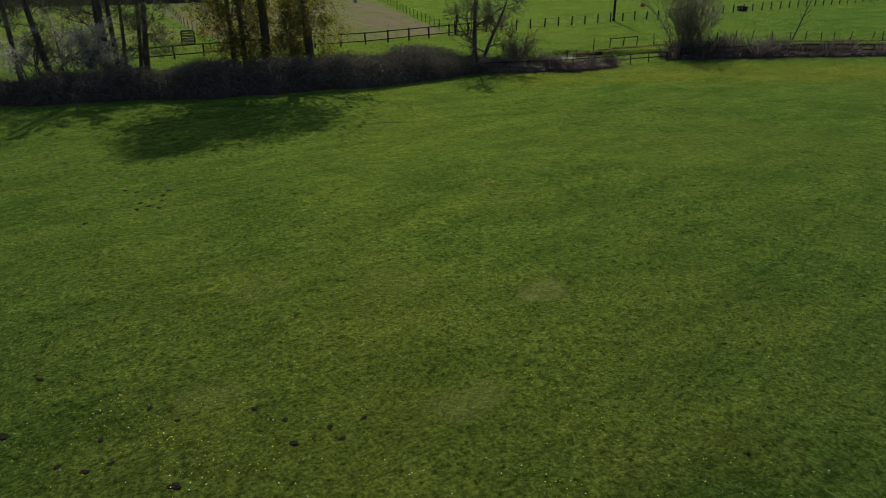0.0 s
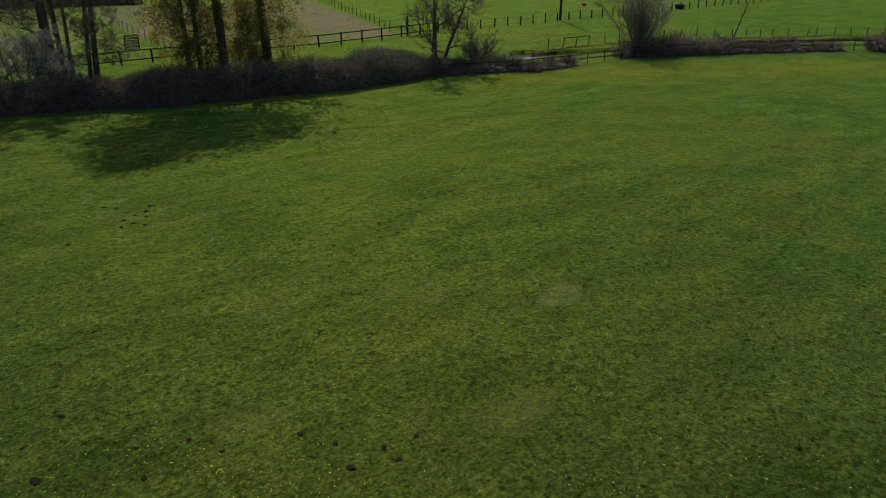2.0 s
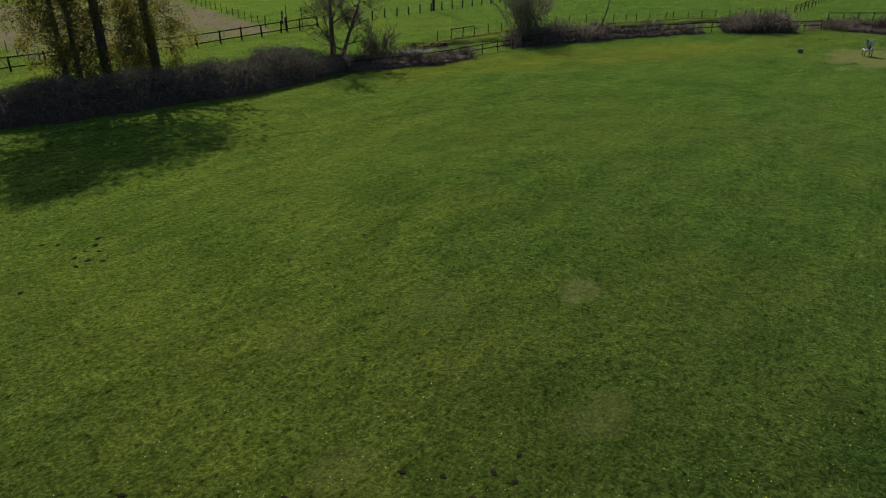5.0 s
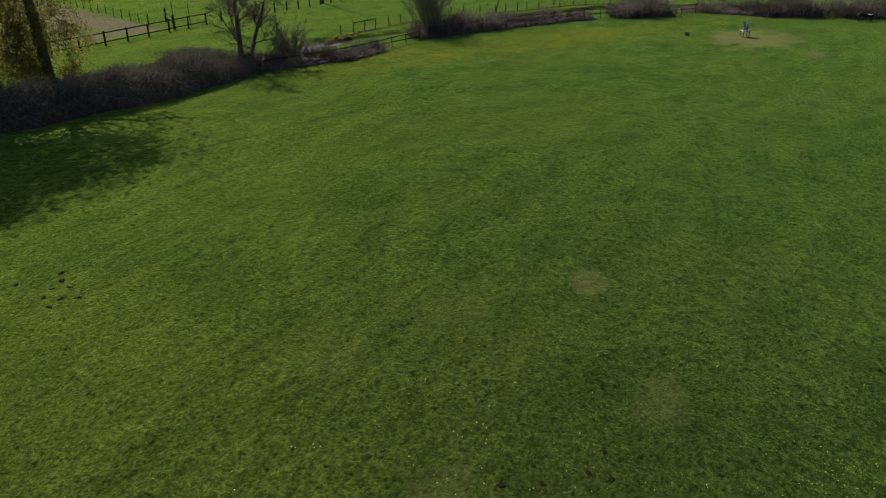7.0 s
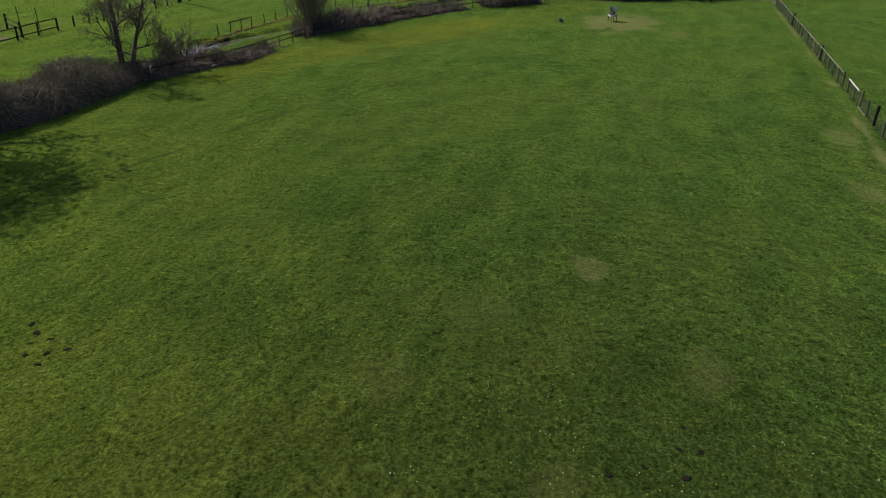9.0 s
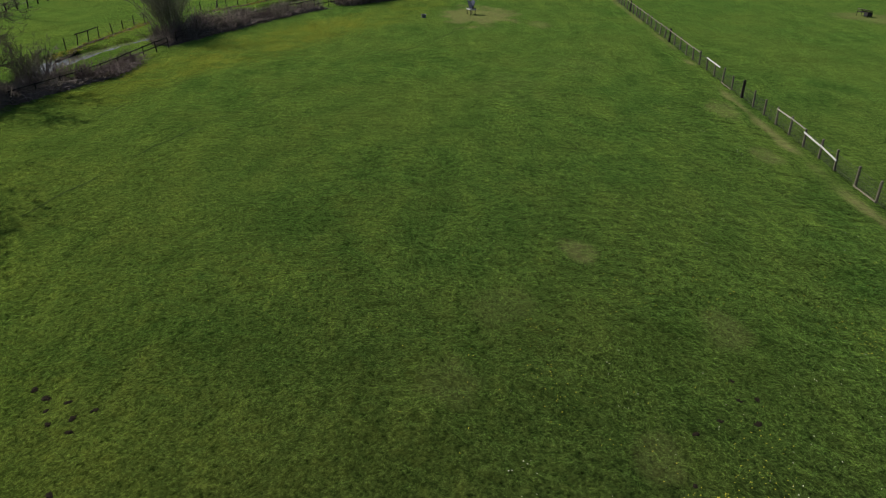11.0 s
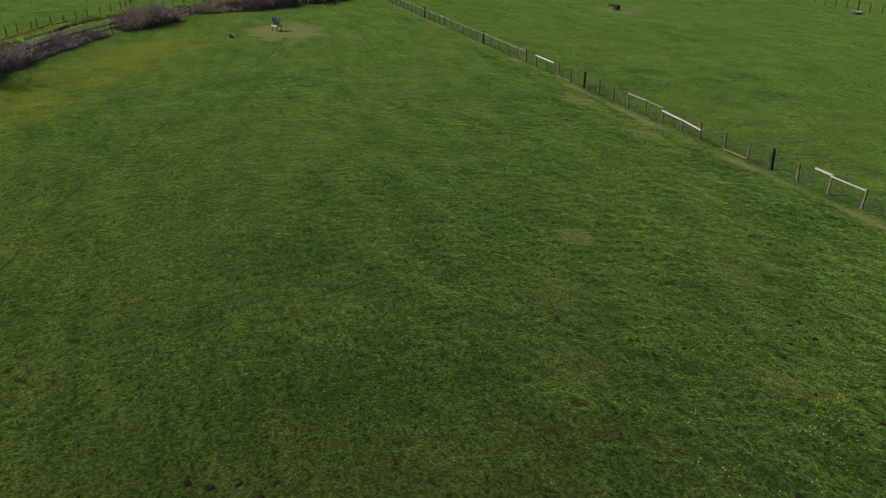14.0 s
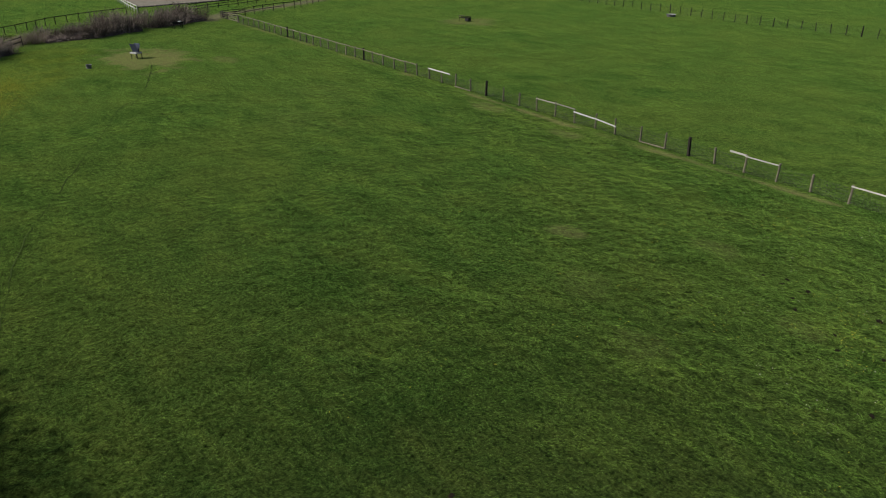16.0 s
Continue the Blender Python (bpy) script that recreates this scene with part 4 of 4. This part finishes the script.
def field_gate(x0, y0, x1, y1, material="dark_timber", height=1.15, rails=4):
    """A timber gate between two points: stiles, rails and a diagonal brace."""
    a, b = Vector((x0, y0, gz(x0, y0))), Vector((x1, y1, gz(x1, y1)))
    t = thing("field_gate", f"{'weathered grey' if material == 'timber' else 'dark'} timber field gate closed between its posts", "gate")
    up = Vector((0, 0, 1))
    for p in (a, b):
        part("stile", beam_bm(p + up * 0.05, p + up * height, 0.09, 0.09), M[material], t)
    for z in np.linspace(0.2, height - 0.06, rails):
        part("rail", beam_bm(a + up * z, b + up * z, 0.035, 0.1), M[material], t)
    part("brace", beam_bm(a + up * 0.2, b + up * (height - 0.1), 0.03, 0.08), M[material], t)


def tub(name, label, x, y, radius, height, material, fill=None):
    """A round tub with a rolled rim and a hollow inside."""
    prof = [(radius * 0.82, 0), (radius * 0.9, height * 0.5), (radius, height * 0.94), (radius * 1.07, height), (radius * 0.98, height * 1.01), (radius * 0.92, height * 0.9), (radius * 0.78, 0.06), (0.001, 0.05)]
    sides = 18
    v = [(p * math.cos(2 * math.pi * i / sides), p * math.sin(2 * math.pi * i / sides), z) for p, z in prof for i in range(sides)]
    f = [(l * sides + i, l * sides + (i + 1) % sides, (l + 1) * sides + (i + 1) % sides, (l + 1) * sides + i) for l in range(len(prof) - 1) for i in range(sides)]
    me = mesh_of(name, np.array(v), np.array(f), True)
    ob = part(name, me, M[material], at=pose(x, y, gz(x, y) - 0.02))
    tagged(ob, label, "tub")


def utility_pole(x, y, height):
    t = thing("utility_pole", "tall dark round timber utility pole beside the field fence", "pole")
    z0 = gz(x, y)
    v, f = tubes([[(x, y, z0 - 0.4), (x, y, z0 + height * 0.3), (x, y, z0 + height * 0.6), (x, y, z0 + height)]], [[0.2, 0.18, 0.16, 0.13]], 12)
    part("shaft", mesh_of("shaft", v, f, True), M["dark_timber"], t)
    part("cap", box_bm(0.24, 0.24, 0.05, 0.01, (x, y, z0 + height)), M["steel"], t)


def leaning_sapling(x, y):
    w = Wood(5)
    w.grow((x, y, gz(x, y) - 0.1), (0.28, -0.1, 1), 6.2, 0.10, 1, 2, [0, 5, 0], 0.6, 0.0, 0.06, 0.3)
    t = thing("leaning_sapling", "dead bare leaning sapling on the ditch bank", "tree")
    part("stem", w.wood_mesh("stem", 1, 1, 6), M["grey_bark"], t)
    part("twigs", w.wood_mesh("twigs", 2, 2, 4), M["twig"], t)


# ---------------------------------------------------------------- build: ground and plants
build_ground()
build_water()
build_trail(TRAIL_A, 0.08, 1)
build_trail(TRAIL_B, 0.045, 2)
build_trail(TRAIL_C, 0.035, 3)
build_grass()
build_flowers()
build_weeds()

poplar(19.6, 67.6, 25.0, 0.42, 21, "tall poplar with dark trunk and young yellow-green leaves", 6.6, 34)
poplar(23.6, 67.0, 22.6, 0.44, 22, "tallest poplar with thick dark trunk and hanging leafy shoots", 8.2, 48)
poplar(16.7, 68.8, 28.2, 0.24, 23, "twin-stemmed slender poplar wrapped in young leaves", 4.8, 26, 2)

bare_tree("bare_tree", "forked leafless grey tree growing out of the hedge", 38.9, 61.3, 10.5, 0.27, 31, (17, 7, 6, 4), 0.72, (0.0, 0.0), fork=(0.5, -0.2, 0.42, -0.1), start=0.2, buds=2, limb=(0.42, 0.36))
bare_tree("alder_tree", "tall leafless alder with thick dark trunk", 5.8, 70.4, 21, 0.46, 32, (17, 6, 5, 3), 0.7, (0.0, 0.0), "alders behind the hedge", start=0.2, buds=8)
bare_tree("alder_tree", "slim leafless alder with side branches", 6.8, 71.6, 19, 0.25, 33, (16, 6, 5, 3), 0.8, (0.0, 0.0), "alders behind the hedge", start=0.2, buds=8)
bare_tree("alder_tree", "slim leafless alder with side branches", 8.6, 71.6, 17, 0.20, 34, (17, 6, 5, 3), 0.8, (0.10, 0.0), "alders behind the hedge", start=0.15, buds=8)
bare_tree("alder_tree", "slim leafless alder with low spreading twigs", 9.1, 71.2, 17, 0.28, 35, (20, 7, 5, 3), 0.85, (0.09, 0.0), "alders behind the hedge", start=0.15, buds=8)
bare_tree("alder_tree", "leafless alder leaning over the hedge", 1.4, 68.5, 19, 0.30, 36, (16, 6, 5, 3), 0.8, (-0.12, 0.02), "alders behind the hedge", start=0.3, buds=8)
bare_tree("alder_tree", "slim leafless alder with side branches", -1.0, 70.5, 18, 0.24, 37, (16, 6, 5, 3), 0.8, (-0.03, 0.0), "alders behind the hedge", start=0.2, buds=8)
bare_tree("alder_tree", "slim leafless alder with side branches", 8.0, 76.5, 15, 0.20, 38, (14, 6, 4, 3), 0.7, (0.05, 0.0), "alders behind the hedge", start=0.25, buds=5)


def blossom_tree(x, y, height, seed):
    w = Wood(seed)
    for _ in range(5):
        a = w.r.uniform(0, 6.28)
        w.grow((x + math.cos(a) * 0.3, y + math.sin(a) * 0.3, gz(x, y) - 0.1), (math.cos(a) * 0.35, math.sin(a) * 0.35, 1), height * w.r.uniform(0.7, 1), 0.08, 1, 4, [0, 8, 6, 4, 0], 0.7, 0.1, 0.16, 0.52)
    t = thing("blossom_tree", "wild plum thicket with pale white spring blossom", "tree", "wild plums behind the hedge")
    part("stems", w.wood_mesh("stems", 1, 2, 5), M["grey_bark"], t)
    part("twigs", w.wood_mesh("twigs", 3, 9, 3), M["twig"], t)
    w.tips = [p for p in w.tips if vnoise(p[0][:1] * 1.0, p[0][2:3], 1.5, 4)[0] > 0.3]
    part("blossom", w.leaf_mesh("blossom", 9, 0.085, 0.1), M["blossom"], t, "small white flowers")


blossom_tree(3.0, 68.0, 5.6, 51)
blossom_tree(5.2, 67.6, 4.8, 52)
blossom_tree(0.2, 67.0, 5.2, 53)

stem_bush("willow_bush", "many-stemmed leafless willow above the ditch", 62.6, 55.2, 7.0, 5.4, 54, 61, 5, "willow_twig")
stem_bush("willow_bush", "low twiggy willow beside the bare tree", 42.4, 58.6, 3.4, 3.4, 26, 62, 2)

hedge("bramble_hedge", "long overgrown bramble hedge with dull leaves and bare canes", [(-16, 68.5), (-2.7, 63.6), (5, 60.9), (13, 58.5), (22.5, 56.6), (28, 56.2), (33.5, 56.4), (37.0, 56.9), (40.0, 56.6)], 5.0, [2.6, 2.5, 2.4, 2.5, 2.6, 2.7, 2.8, 3.0, 3.1, 2.9, 2.1, 1.2], 71, 12000, 80000, cane_r=0.011)
hedge("bramble_mound", "grey-green bramble mound capping the hedge", [(29.5, 59.0), (33, 59.2), (36.2, 59.6)], 3.2, [2.1, 2.7, 2.2], 72, 600, 30000, cane="willow_twig", leaf="mound_leaf", cane_r=0.01)
shrub_proto("purple", 1.7, 1.7, 46, 91, "mauve_twig")
shrub_proto("purple_b", 1.7, 1.8, 42, 92, "mauve_twig")
shrub_proto("brown", 1.7, 1.8, 44, 93, "pale_cane")
shrub_proto("pale", 1.7, 1.8, 44, 96, "sunlit_stem")
shrub_proto("dark", 1.7, 1.9, 46, 94, "cane", "bramble_leaf", 2)
shrub_proto("dark_b", 1.7, 1.9, 44, 95, "cane", "bramble_leaf", 1)
shrub_row(("purple", "purple_b", "dark_b"), [(36.6, 57.8), (40.6, 56.0), (44, 54.7)], 0.6, 3.0, [1.5, 1.6, 1.9], 173, "bare mauve twig shrub by the ditch fence", "mauve shrubs by the ditch")
shrub_row(("purple", "purple_b"), [(44, 54.5), (48, 53.2), (51.6, 53.9)], 0.62, 1.8, [1.35, 1.0, 1.05, 1.15], 174, "bare mauve twig shrub by the ditch fence", "mauve shrubs by the ditch")
shrub_row(("dark", "dark_b", "purple"), [(58.6, 54.2), (62.5, 52.3), (67.8, 50.2)], 0.55, 3.2, [1.3, 2.3, 2.4, 2.2, 1.6], 175, "dense dark twig shrub under the willow", "dark shrubs under the willow")
shrub_row(("brown", "purple_b", "dark_b"), [(67.8, 50.3), (74, 47.7), (80.5, 44.3), (83, 42.5)], 0.6, 2.8, [2.0, 1.7, 1.6, 1.5, 1.1], 176, "low brown twig shrub below the fence rail", "low shrubs along the ditch")
shrub_row(("dark", "dark_b"), [(85.2, 40.0), (88, 37.3), (91.5, 34.3)], 0.55, 3.8, [1.8, 2.7, 2.7, 2.0], 177, "dark bramble shrub over the ditch", "dark shrubs at the ditch bend")
# sunlit end of the shrub row: its brightness comes from the paler stem colour
shrub_row(("pale",), [(95.2, 33.6), (97.2, 29.6)], 0.5, 2.6, [0.9, 1.4, 1.6], 178, "twig clump at the ditch end, coloured pale as if sunlit", "pale shrubs at the pasture's end")
shrub_row(("brown", "dark", "dark_b"), [(97.2, 29.8), (97.0, 25.3), (97.8, 21.2), (100.2, 16.6)], 0.62, 3.4, [1.6, 1.9, 2.4, 3.0, 2.3], 179, "brown bare twig shrub at the pasture's end", "brown shrubs at the pasture's end")
shrub_row(("dark", "dark_b", "brown"), [(100.4, 16.0), (102.2, 10.6), (104.8, 5.9)], 0.62, 3.4, [2.1, 2.5, 2.9, 2.2], 180, "dark bare thicket shrub beside the corner gate", "dark shrubs by the corner gate")
hedge("bramble_floor", "low bramble tangle at the shrubs' feet", [(37.0, 57.0), (40.6, 55.4), (44, 54.2), (48, 52.8), (51.6, 53.4)], 2.8, [1.0, 0.9, 0.7, 0.8, 0.6], 73, 600, 2500, core=0.8)
hedge("bramble_floor", "low bramble tangle at the shrubs' feet", [(58.6, 53.6), (62.5, 51.8), (67.8, 49.6)], 3.4, [0.8, 1.4, 1.3, 0.9], 74, 600, 2500, core=0.8)
hedge("bramble_floor", "low bramble tangle at the shrubs' feet", [(67.8, 49.8), (74, 47.2), (80.5, 43.8), (83, 42.0)], 2.2, [0.9, 0.7, 0.6, 0.6, 0.5], 75, 600, 1800, core=0.8)
hedge("bramble_floor", "low bramble tangle at the shrubs' feet", [(85.2, 39.6), (88, 36.8), (91.5, 33.8)], 4.2, [1.2, 1.9, 1.8, 1.2], 76, 600, 3000, core=0.8)
hedge("bramble_floor", "low bramble tangle at the shrubs' feet", [(97.0, 29.8), (96.8, 25.3), (97.6, 21.0), (100.0, 16.4)], 3.8, [0.9, 1.1, 1.5, 1.8, 1.4], 78, 800, 3000, core=0.8)
hedge("bramble_floor", "low bramble tangle at the shrubs' feet", [(100.8, 14.8), (102.0, 10.4), (104.6, 5.6)], 3.8, [0.9, 1.4, 1.8, 1.2], 79, 600, 2500, core=0.8)
hedge("far_brush", "distant brown leafless brush beyond the paddock", [(-40, 158), (0, 152), (18, 147), (32, 145)], 9.0, [4.5, 4, 4.5, 3.5], 80, 1500, 3000, cane_r=0.03)
hedge("rough_bank", "rough weeds along the ditch bank fence", [(53, 62.4), (60, 62.3), (66, 61.9), (73, 61.2)], 0.7, [0.12, 0.17, 0.10, 0.15], 81, 120, 2600, leaf="poplar_leaf", core=0.5)
hedge("rough_bank", "rough weeds along the ditch bank fence", [(80, 57.0), (86, 53.6), (93, 50.8), (100, 45.2)], 0.7, [0.12, 0.14, 0.12, 0.13], 82, 120, 2600, leaf="poplar_leaf", core=0.5)

# ---------------------------------------------------------------- build: fences
main_posts = [(x, FENCE_Y) for x in (-11.4, -9.2, -7.1, -5.0, -2.8, -0.7, 1.4, 3.6, 5.8, 8.0, 10.3, 12.5, 14.75, 16.95, 19.0, 21.0, 23.2, 25.6, 27.6, 29.8, 32.0, 34.2, 36.4, 38.5, 40.9, 43.2, 45.5, 47.7, 49.8, 52.0, 54.1, 56.3, 58.5, 60.7, 62.6, 64.6, 66.7, 68.9, 71.0, 73.0, 75.1, 76.9, 78.6, 80.6, 82.4, 84.4, 86.4, 88.2, 89.9, 91.8, 93.5, 95.4, 97.4, 99.2)]
main = fence("pasture_fence", "weathered post and woven wire fence with odd top rails", main_posts, 1.2, 0.074, M["timber"], thick=(14, 24, 34, 44), wires=(0.08, 0.2, 0.34, 0.5, 0.7, 0.95), mesh_gap=0.17, seed=5,
             rails=[(7, 9, 1.08, M["pale_timber"]), (11, 12, 1.12, M["pale_timber"]), (19, 21, 1.1, M["grey_rail"]), (29, 53, 1.12, M["old_timber"], (0.035, 0.085)), (15, 16, 0.05, M["timber"]), (25, 26, 0.05, M["timber"])], rail_size=(0.04, 0.085))
for _a, _b in (((29.9, 0.86), (27.6, 0.77)), ((27.7, 0.80), (25.5, 0.62)), ((49.9, 1.1), (46.3, 1.08))):
    part("rail", beam_bm((_a[0], FENCE_Y + 0.09, _a[1]), (_b[0], FENCE_Y + 0.09, _b[1]), 0.04, 0.10), M["white_paint"], main, "loose white-painted rail")
part("rail", beam_bm((14.75, FENCE_Y - 0.08, 1.12), (16.0, FENCE_Y - 0.08, 1.14), 0.04, 0.13), M["pale_timber"], main)

fence("ditch_fence", "dark low post and rail fence beside the ditch", spaced([(37.4, 57.6), (41, 56.4), (45, 55.2), (49, 54.6), (52.5, 54.4), (58.2, 53.8)], 2.3), 1.05, 0.05, M["dark_timber"],
      rails=[(0, 9, 0.95), (0, 9, 0.5)], rail_mat=M["dark_timber"], seed=6, rail_size=(0.04, 0.09))
fence("ditch_fence", "dark low post and rail fence running through the hedge", spaced([(60, 53.6), (68.5, 51.0), (75.5, 48.2), (82, 44.4), (86, 41.6), (92, 35.6), (96.2, 32.6)], 2.5), 1.25, 0.05, M["dark_timber"],
      rails=[(0, 17, 1.12), (0, 17, 0.6)], rail_mat=M["dark_timber"], seed=7, rail_size=(0.04, 0.10))

bank = [(52.6, 63.2), (54.0, 63.2), (56.4, 63.3), (58.9, 63.4), (60.8, 63.2), (62.9, 63.1), (65.4, 62.8), (67.9, 62.7), (70.6, 62.6), (72.6, 62.2), (75.2, 61.6), (77.8, 61.1), (80.4, 60.6), (81.3, 58.4), (82.2, 56.4), (84.8, 56.2), (86.2, 55.0), (87.4, 54.1), (89.5, 53.3), (92.2, 52.1), (93.4, 51.5), (95.3, 50.1), (96.7, 48.7), (98.0, 47.3), (99.9, 46.0), (101.9, 44.5), (104.4, 43.2), (107.0, 42.0), (109.6, 41.4), (112.2, 40.8)]
fence("bank_fence", "old leaning posts with slack wire along the ditch bank", bank, 1.1, 0.055, M["dark_timber"], rails=[(3, 5, 1.08)], rail_mat=M["dark_timber"], wires=(0.35, 0.75), seed=8, lean=4.0)
fence("north_fence", "dark posts with pale tape round the far field", spaced([(54.6, 83.0), (101, 82.6), (150, 82.8)], 2.42), 1.25, 0.10, M["dark_timber"], wires=(0.6, 1.08), wire_mat=M["tape"], seed=9)
fence("paddock_fence", "dark post and rail paddock fence", spaced([(4.0, 81.2), (17, 81.6), (36.5, 80.6), (44, 81.7), (54.4, 82.8)], 3.15), 1.45, 0.10, M["dark_timber"], rails=[(0, 16, 1.28), (0, 16, 0.35)], rail_mat=M["dark_timber"], seed=10, rail_size=(0.05, 0.12))
fence("paddock_fence", "thin wire fence along the bare paddock", spaced([(50.2, 88.4), (58, 118), (62, 134)], 2.6), 1.2, 0.045, M["dark_timber"], wires=(0.3, 0.6, 0.95), seed=11, thick=(0, 11))
fence("paddock_fence", "thin wire fence between grass and bare paddock", spaced([(20.2, 84), (20.4, 112), (23, 138)], 3.0), 1.2, 0.045, M["timber"], wires=(0.3, 0.6, 0.95), seed=12)
fence("corner_brace", "dark braced corner posts at the paddock", [(49.6, 83.0), (53.4, 89.0)], 1.75, 0.12, M["dark_timber"], rails=[(0, 1, 1.4), (0, 1, 0.85)], rail_mat=M["dark_timber"], seed=13)
fence("south_fence", "dark wire fence closing the second field", spaced([(33.6, -58.4), (35.6, -58.3), (52, -56.9), (79, -57.8), (122, -58.6)], 2.02), 1.25, 0.06, M["dark_timber"], wires=(0.15, 0.4, 0.7, 1.0), seed=14, thick=(1, 16))
fence("board_fence", "dark post and rail fence beyond the ditch", spaced([(106.8, 34.6), (110.2, 30.4), (114.6, 26), (117.9, 19.2), (119.6, 12.0)], 2.05), 1.15, 0.06, M["dark_timber"], rails=[(0, 12, 1.0)], rail_mat=M["dark_timber"], seed=15)
fence("board_fence", "dark post and rail fence along the far field", spaced([(112.2, 40.6), (122, 41.2), (134, 42.2), (150, 43.5)], 2.6), 1.25, 0.06, M["dark_timber"], rails=[(0, 14, 1.05), (0, 14, 0.6)], rail_mat=M["dark_timber"], seed=16)
fence("arena_rail", "white two-rail fence beside the riding arena", spaced([(120.6, 11.9), (127.2, 11.5), (136, 10.6), (148, 9.6)], 2.3), 1.25, 0.06, M["white_paint"], rails=[(0, 12, 1.12), (0, 12, 0.62)], rail_mat=M["white_paint"], seed=17, rail_size=(0.04, 0.13), square=True)
fence("yard_fence", "dark three-rail yard fence by the arena", spaced([(115.6, 5.4), (117.2, 0.6), (119.2, -5.2), (122.5, -14), (127, -26)], 2.2), 1.3, 0.065, M["dark_timber"], rails=[(0, 15, 1.18), (0, 15, 0.78), (0, 15, 0.38)], rail_mat=M["dark_timber"], seed=18)
fence("yard_fence", "dark rail and mesh fence at the second field's end", spaced([(105.9, -1.0), (108.0, -5.0), (109.4, -11.5), (114.2, -18.5), (121, -30), (126, -58)], 2.2), 1.25, 0.06, M["dark_timber"], rails=[(0, 8, 1.12), (0, 4, 0.6)], rail_mat=M["dark_timber"], wires=(0.1, 0.35, 0.65, 0.95), mesh_gap=0.4, seed=19)
field_gate(99.6, 2.9, 102.6, 3.2, "timber")
field_gate(102.9, 3.2, 105.7, 3.2)
field_gate(105.8, 2.9, 105.9, -0.8)

# ---------------------------------------------------------------- build: riding arena
bm = bmesh.new()
bm.faces.new([bm.verts.new(p) for p in ((127.6, 9.6, 0.10), (127.9, -3.2, 0.10), (129.5, -30, 0.10), (175, -32, 0.10), (172, 7.5, 0.10))])
_low = bmesh.ops.extrude_face_region(bm, geom=bm.faces[:])
bmesh.ops.translate(bm, vec=(0, 0, -0.3), verts=[v for v in _low["geom"] if isinstance(v, bmesh.types.BMVert)])
bmesh.ops.recalc_face_normals(bm, faces=bm.faces[:])
tagged(part("riding_arena", bm, M["sand"]), "pale sand riding arena surface", "arena", kind="structure")


def tyre(x, y, seed, proto={}):
    if not proto:
        a, b = np.linspace(0, 2 * math.pi, 14, endpoint=False), np.linspace(0, 2 * math.pi, 7, endpoint=False)
        v = [((0.24 + 0.10 * math.cos(q)) * math.cos(p), (0.24 + 0.10 * math.cos(q)) * math.sin(p), 0.1 + 0.10 * math.sin(q)) for p in a for q in b]
        f = [(i * 7 + j, ((i + 1) % 14) * 7 + j, ((i + 1) % 14) * 7 + (j + 1) % 7, i * 7 + (j + 1) % 7) for i in range(14) for j in range(7)]
        proto[0] = mesh_of("tyre", np.array(v), np.array(f), True)
        proto[0].materials.append(M["rubber"])
    ob = new("tyre", proto[0])
    ob.matrix_basis = pose(x, y, gz(x, y) - 0.02, 0, 0, seed * 31)
    tagged(ob, "old black tyre edging the sand arena", "tyre", "tyres round the arena")


for i, (x, y) in enumerate(spaced([(127.2, 9.8), (127.5, -3.2), (129.1, -30)], 0.78)):
    tyre(x, y, i)

# ---------------------------------------------------------------- build: things in the fields
hay_feeder(79.3, 23.4, 24, "blue_sheet", "blue-sheeted hay feeder with white tray on worn turf")
feed_trough(99.6, 12.1, 105)
field_shelter(79.3, -25.2, 20)
bar_gate(17.2, 92.4, -14, 1.5, 1.45)
for _x, _y, _h in ((49.9, 83.2, 3.2), (52.2, 83.1, 2.8)):
    tagged(part("fence_stake", post_mesh("fence_stake", 0.045, _h, 77), M["dark_timber"], at=pose(_x, _y, gz(_x, _y), 1, -2)), "thin tall dark stake beside the paddock corner", "stake", "stakes at the paddock corner")
utility_pole(77.8, 83.4, 13.0)
leaning_sapling(83.6, 57.2)
tub("water_tub", "round grey water tub against the far fence", 107.4, 83.9, 0.95, 0.75, "steel")
tub("feed_tub", "small red plastic feed tub in the far field", 97.6, 97.5, 0.42, 0.4, "red")
tub("feed_tub", "small white plastic tub in the paddock", 56.0, 131.0, 0.4, 0.45, "white_tray")
tub("feed_tub", "small grey plastic feed tub in the pasture", 76.5, 29.2, 0.30, 0.42, "grey_plastic")
tub("water_tub", "low pale tub beside the far wire fence", 63.0, -54.0, 0.75, 0.35, "grey_plastic")

for i, (x, y, s) in enumerate(MOLEHILLS):
    molehill(x, y, s, i)
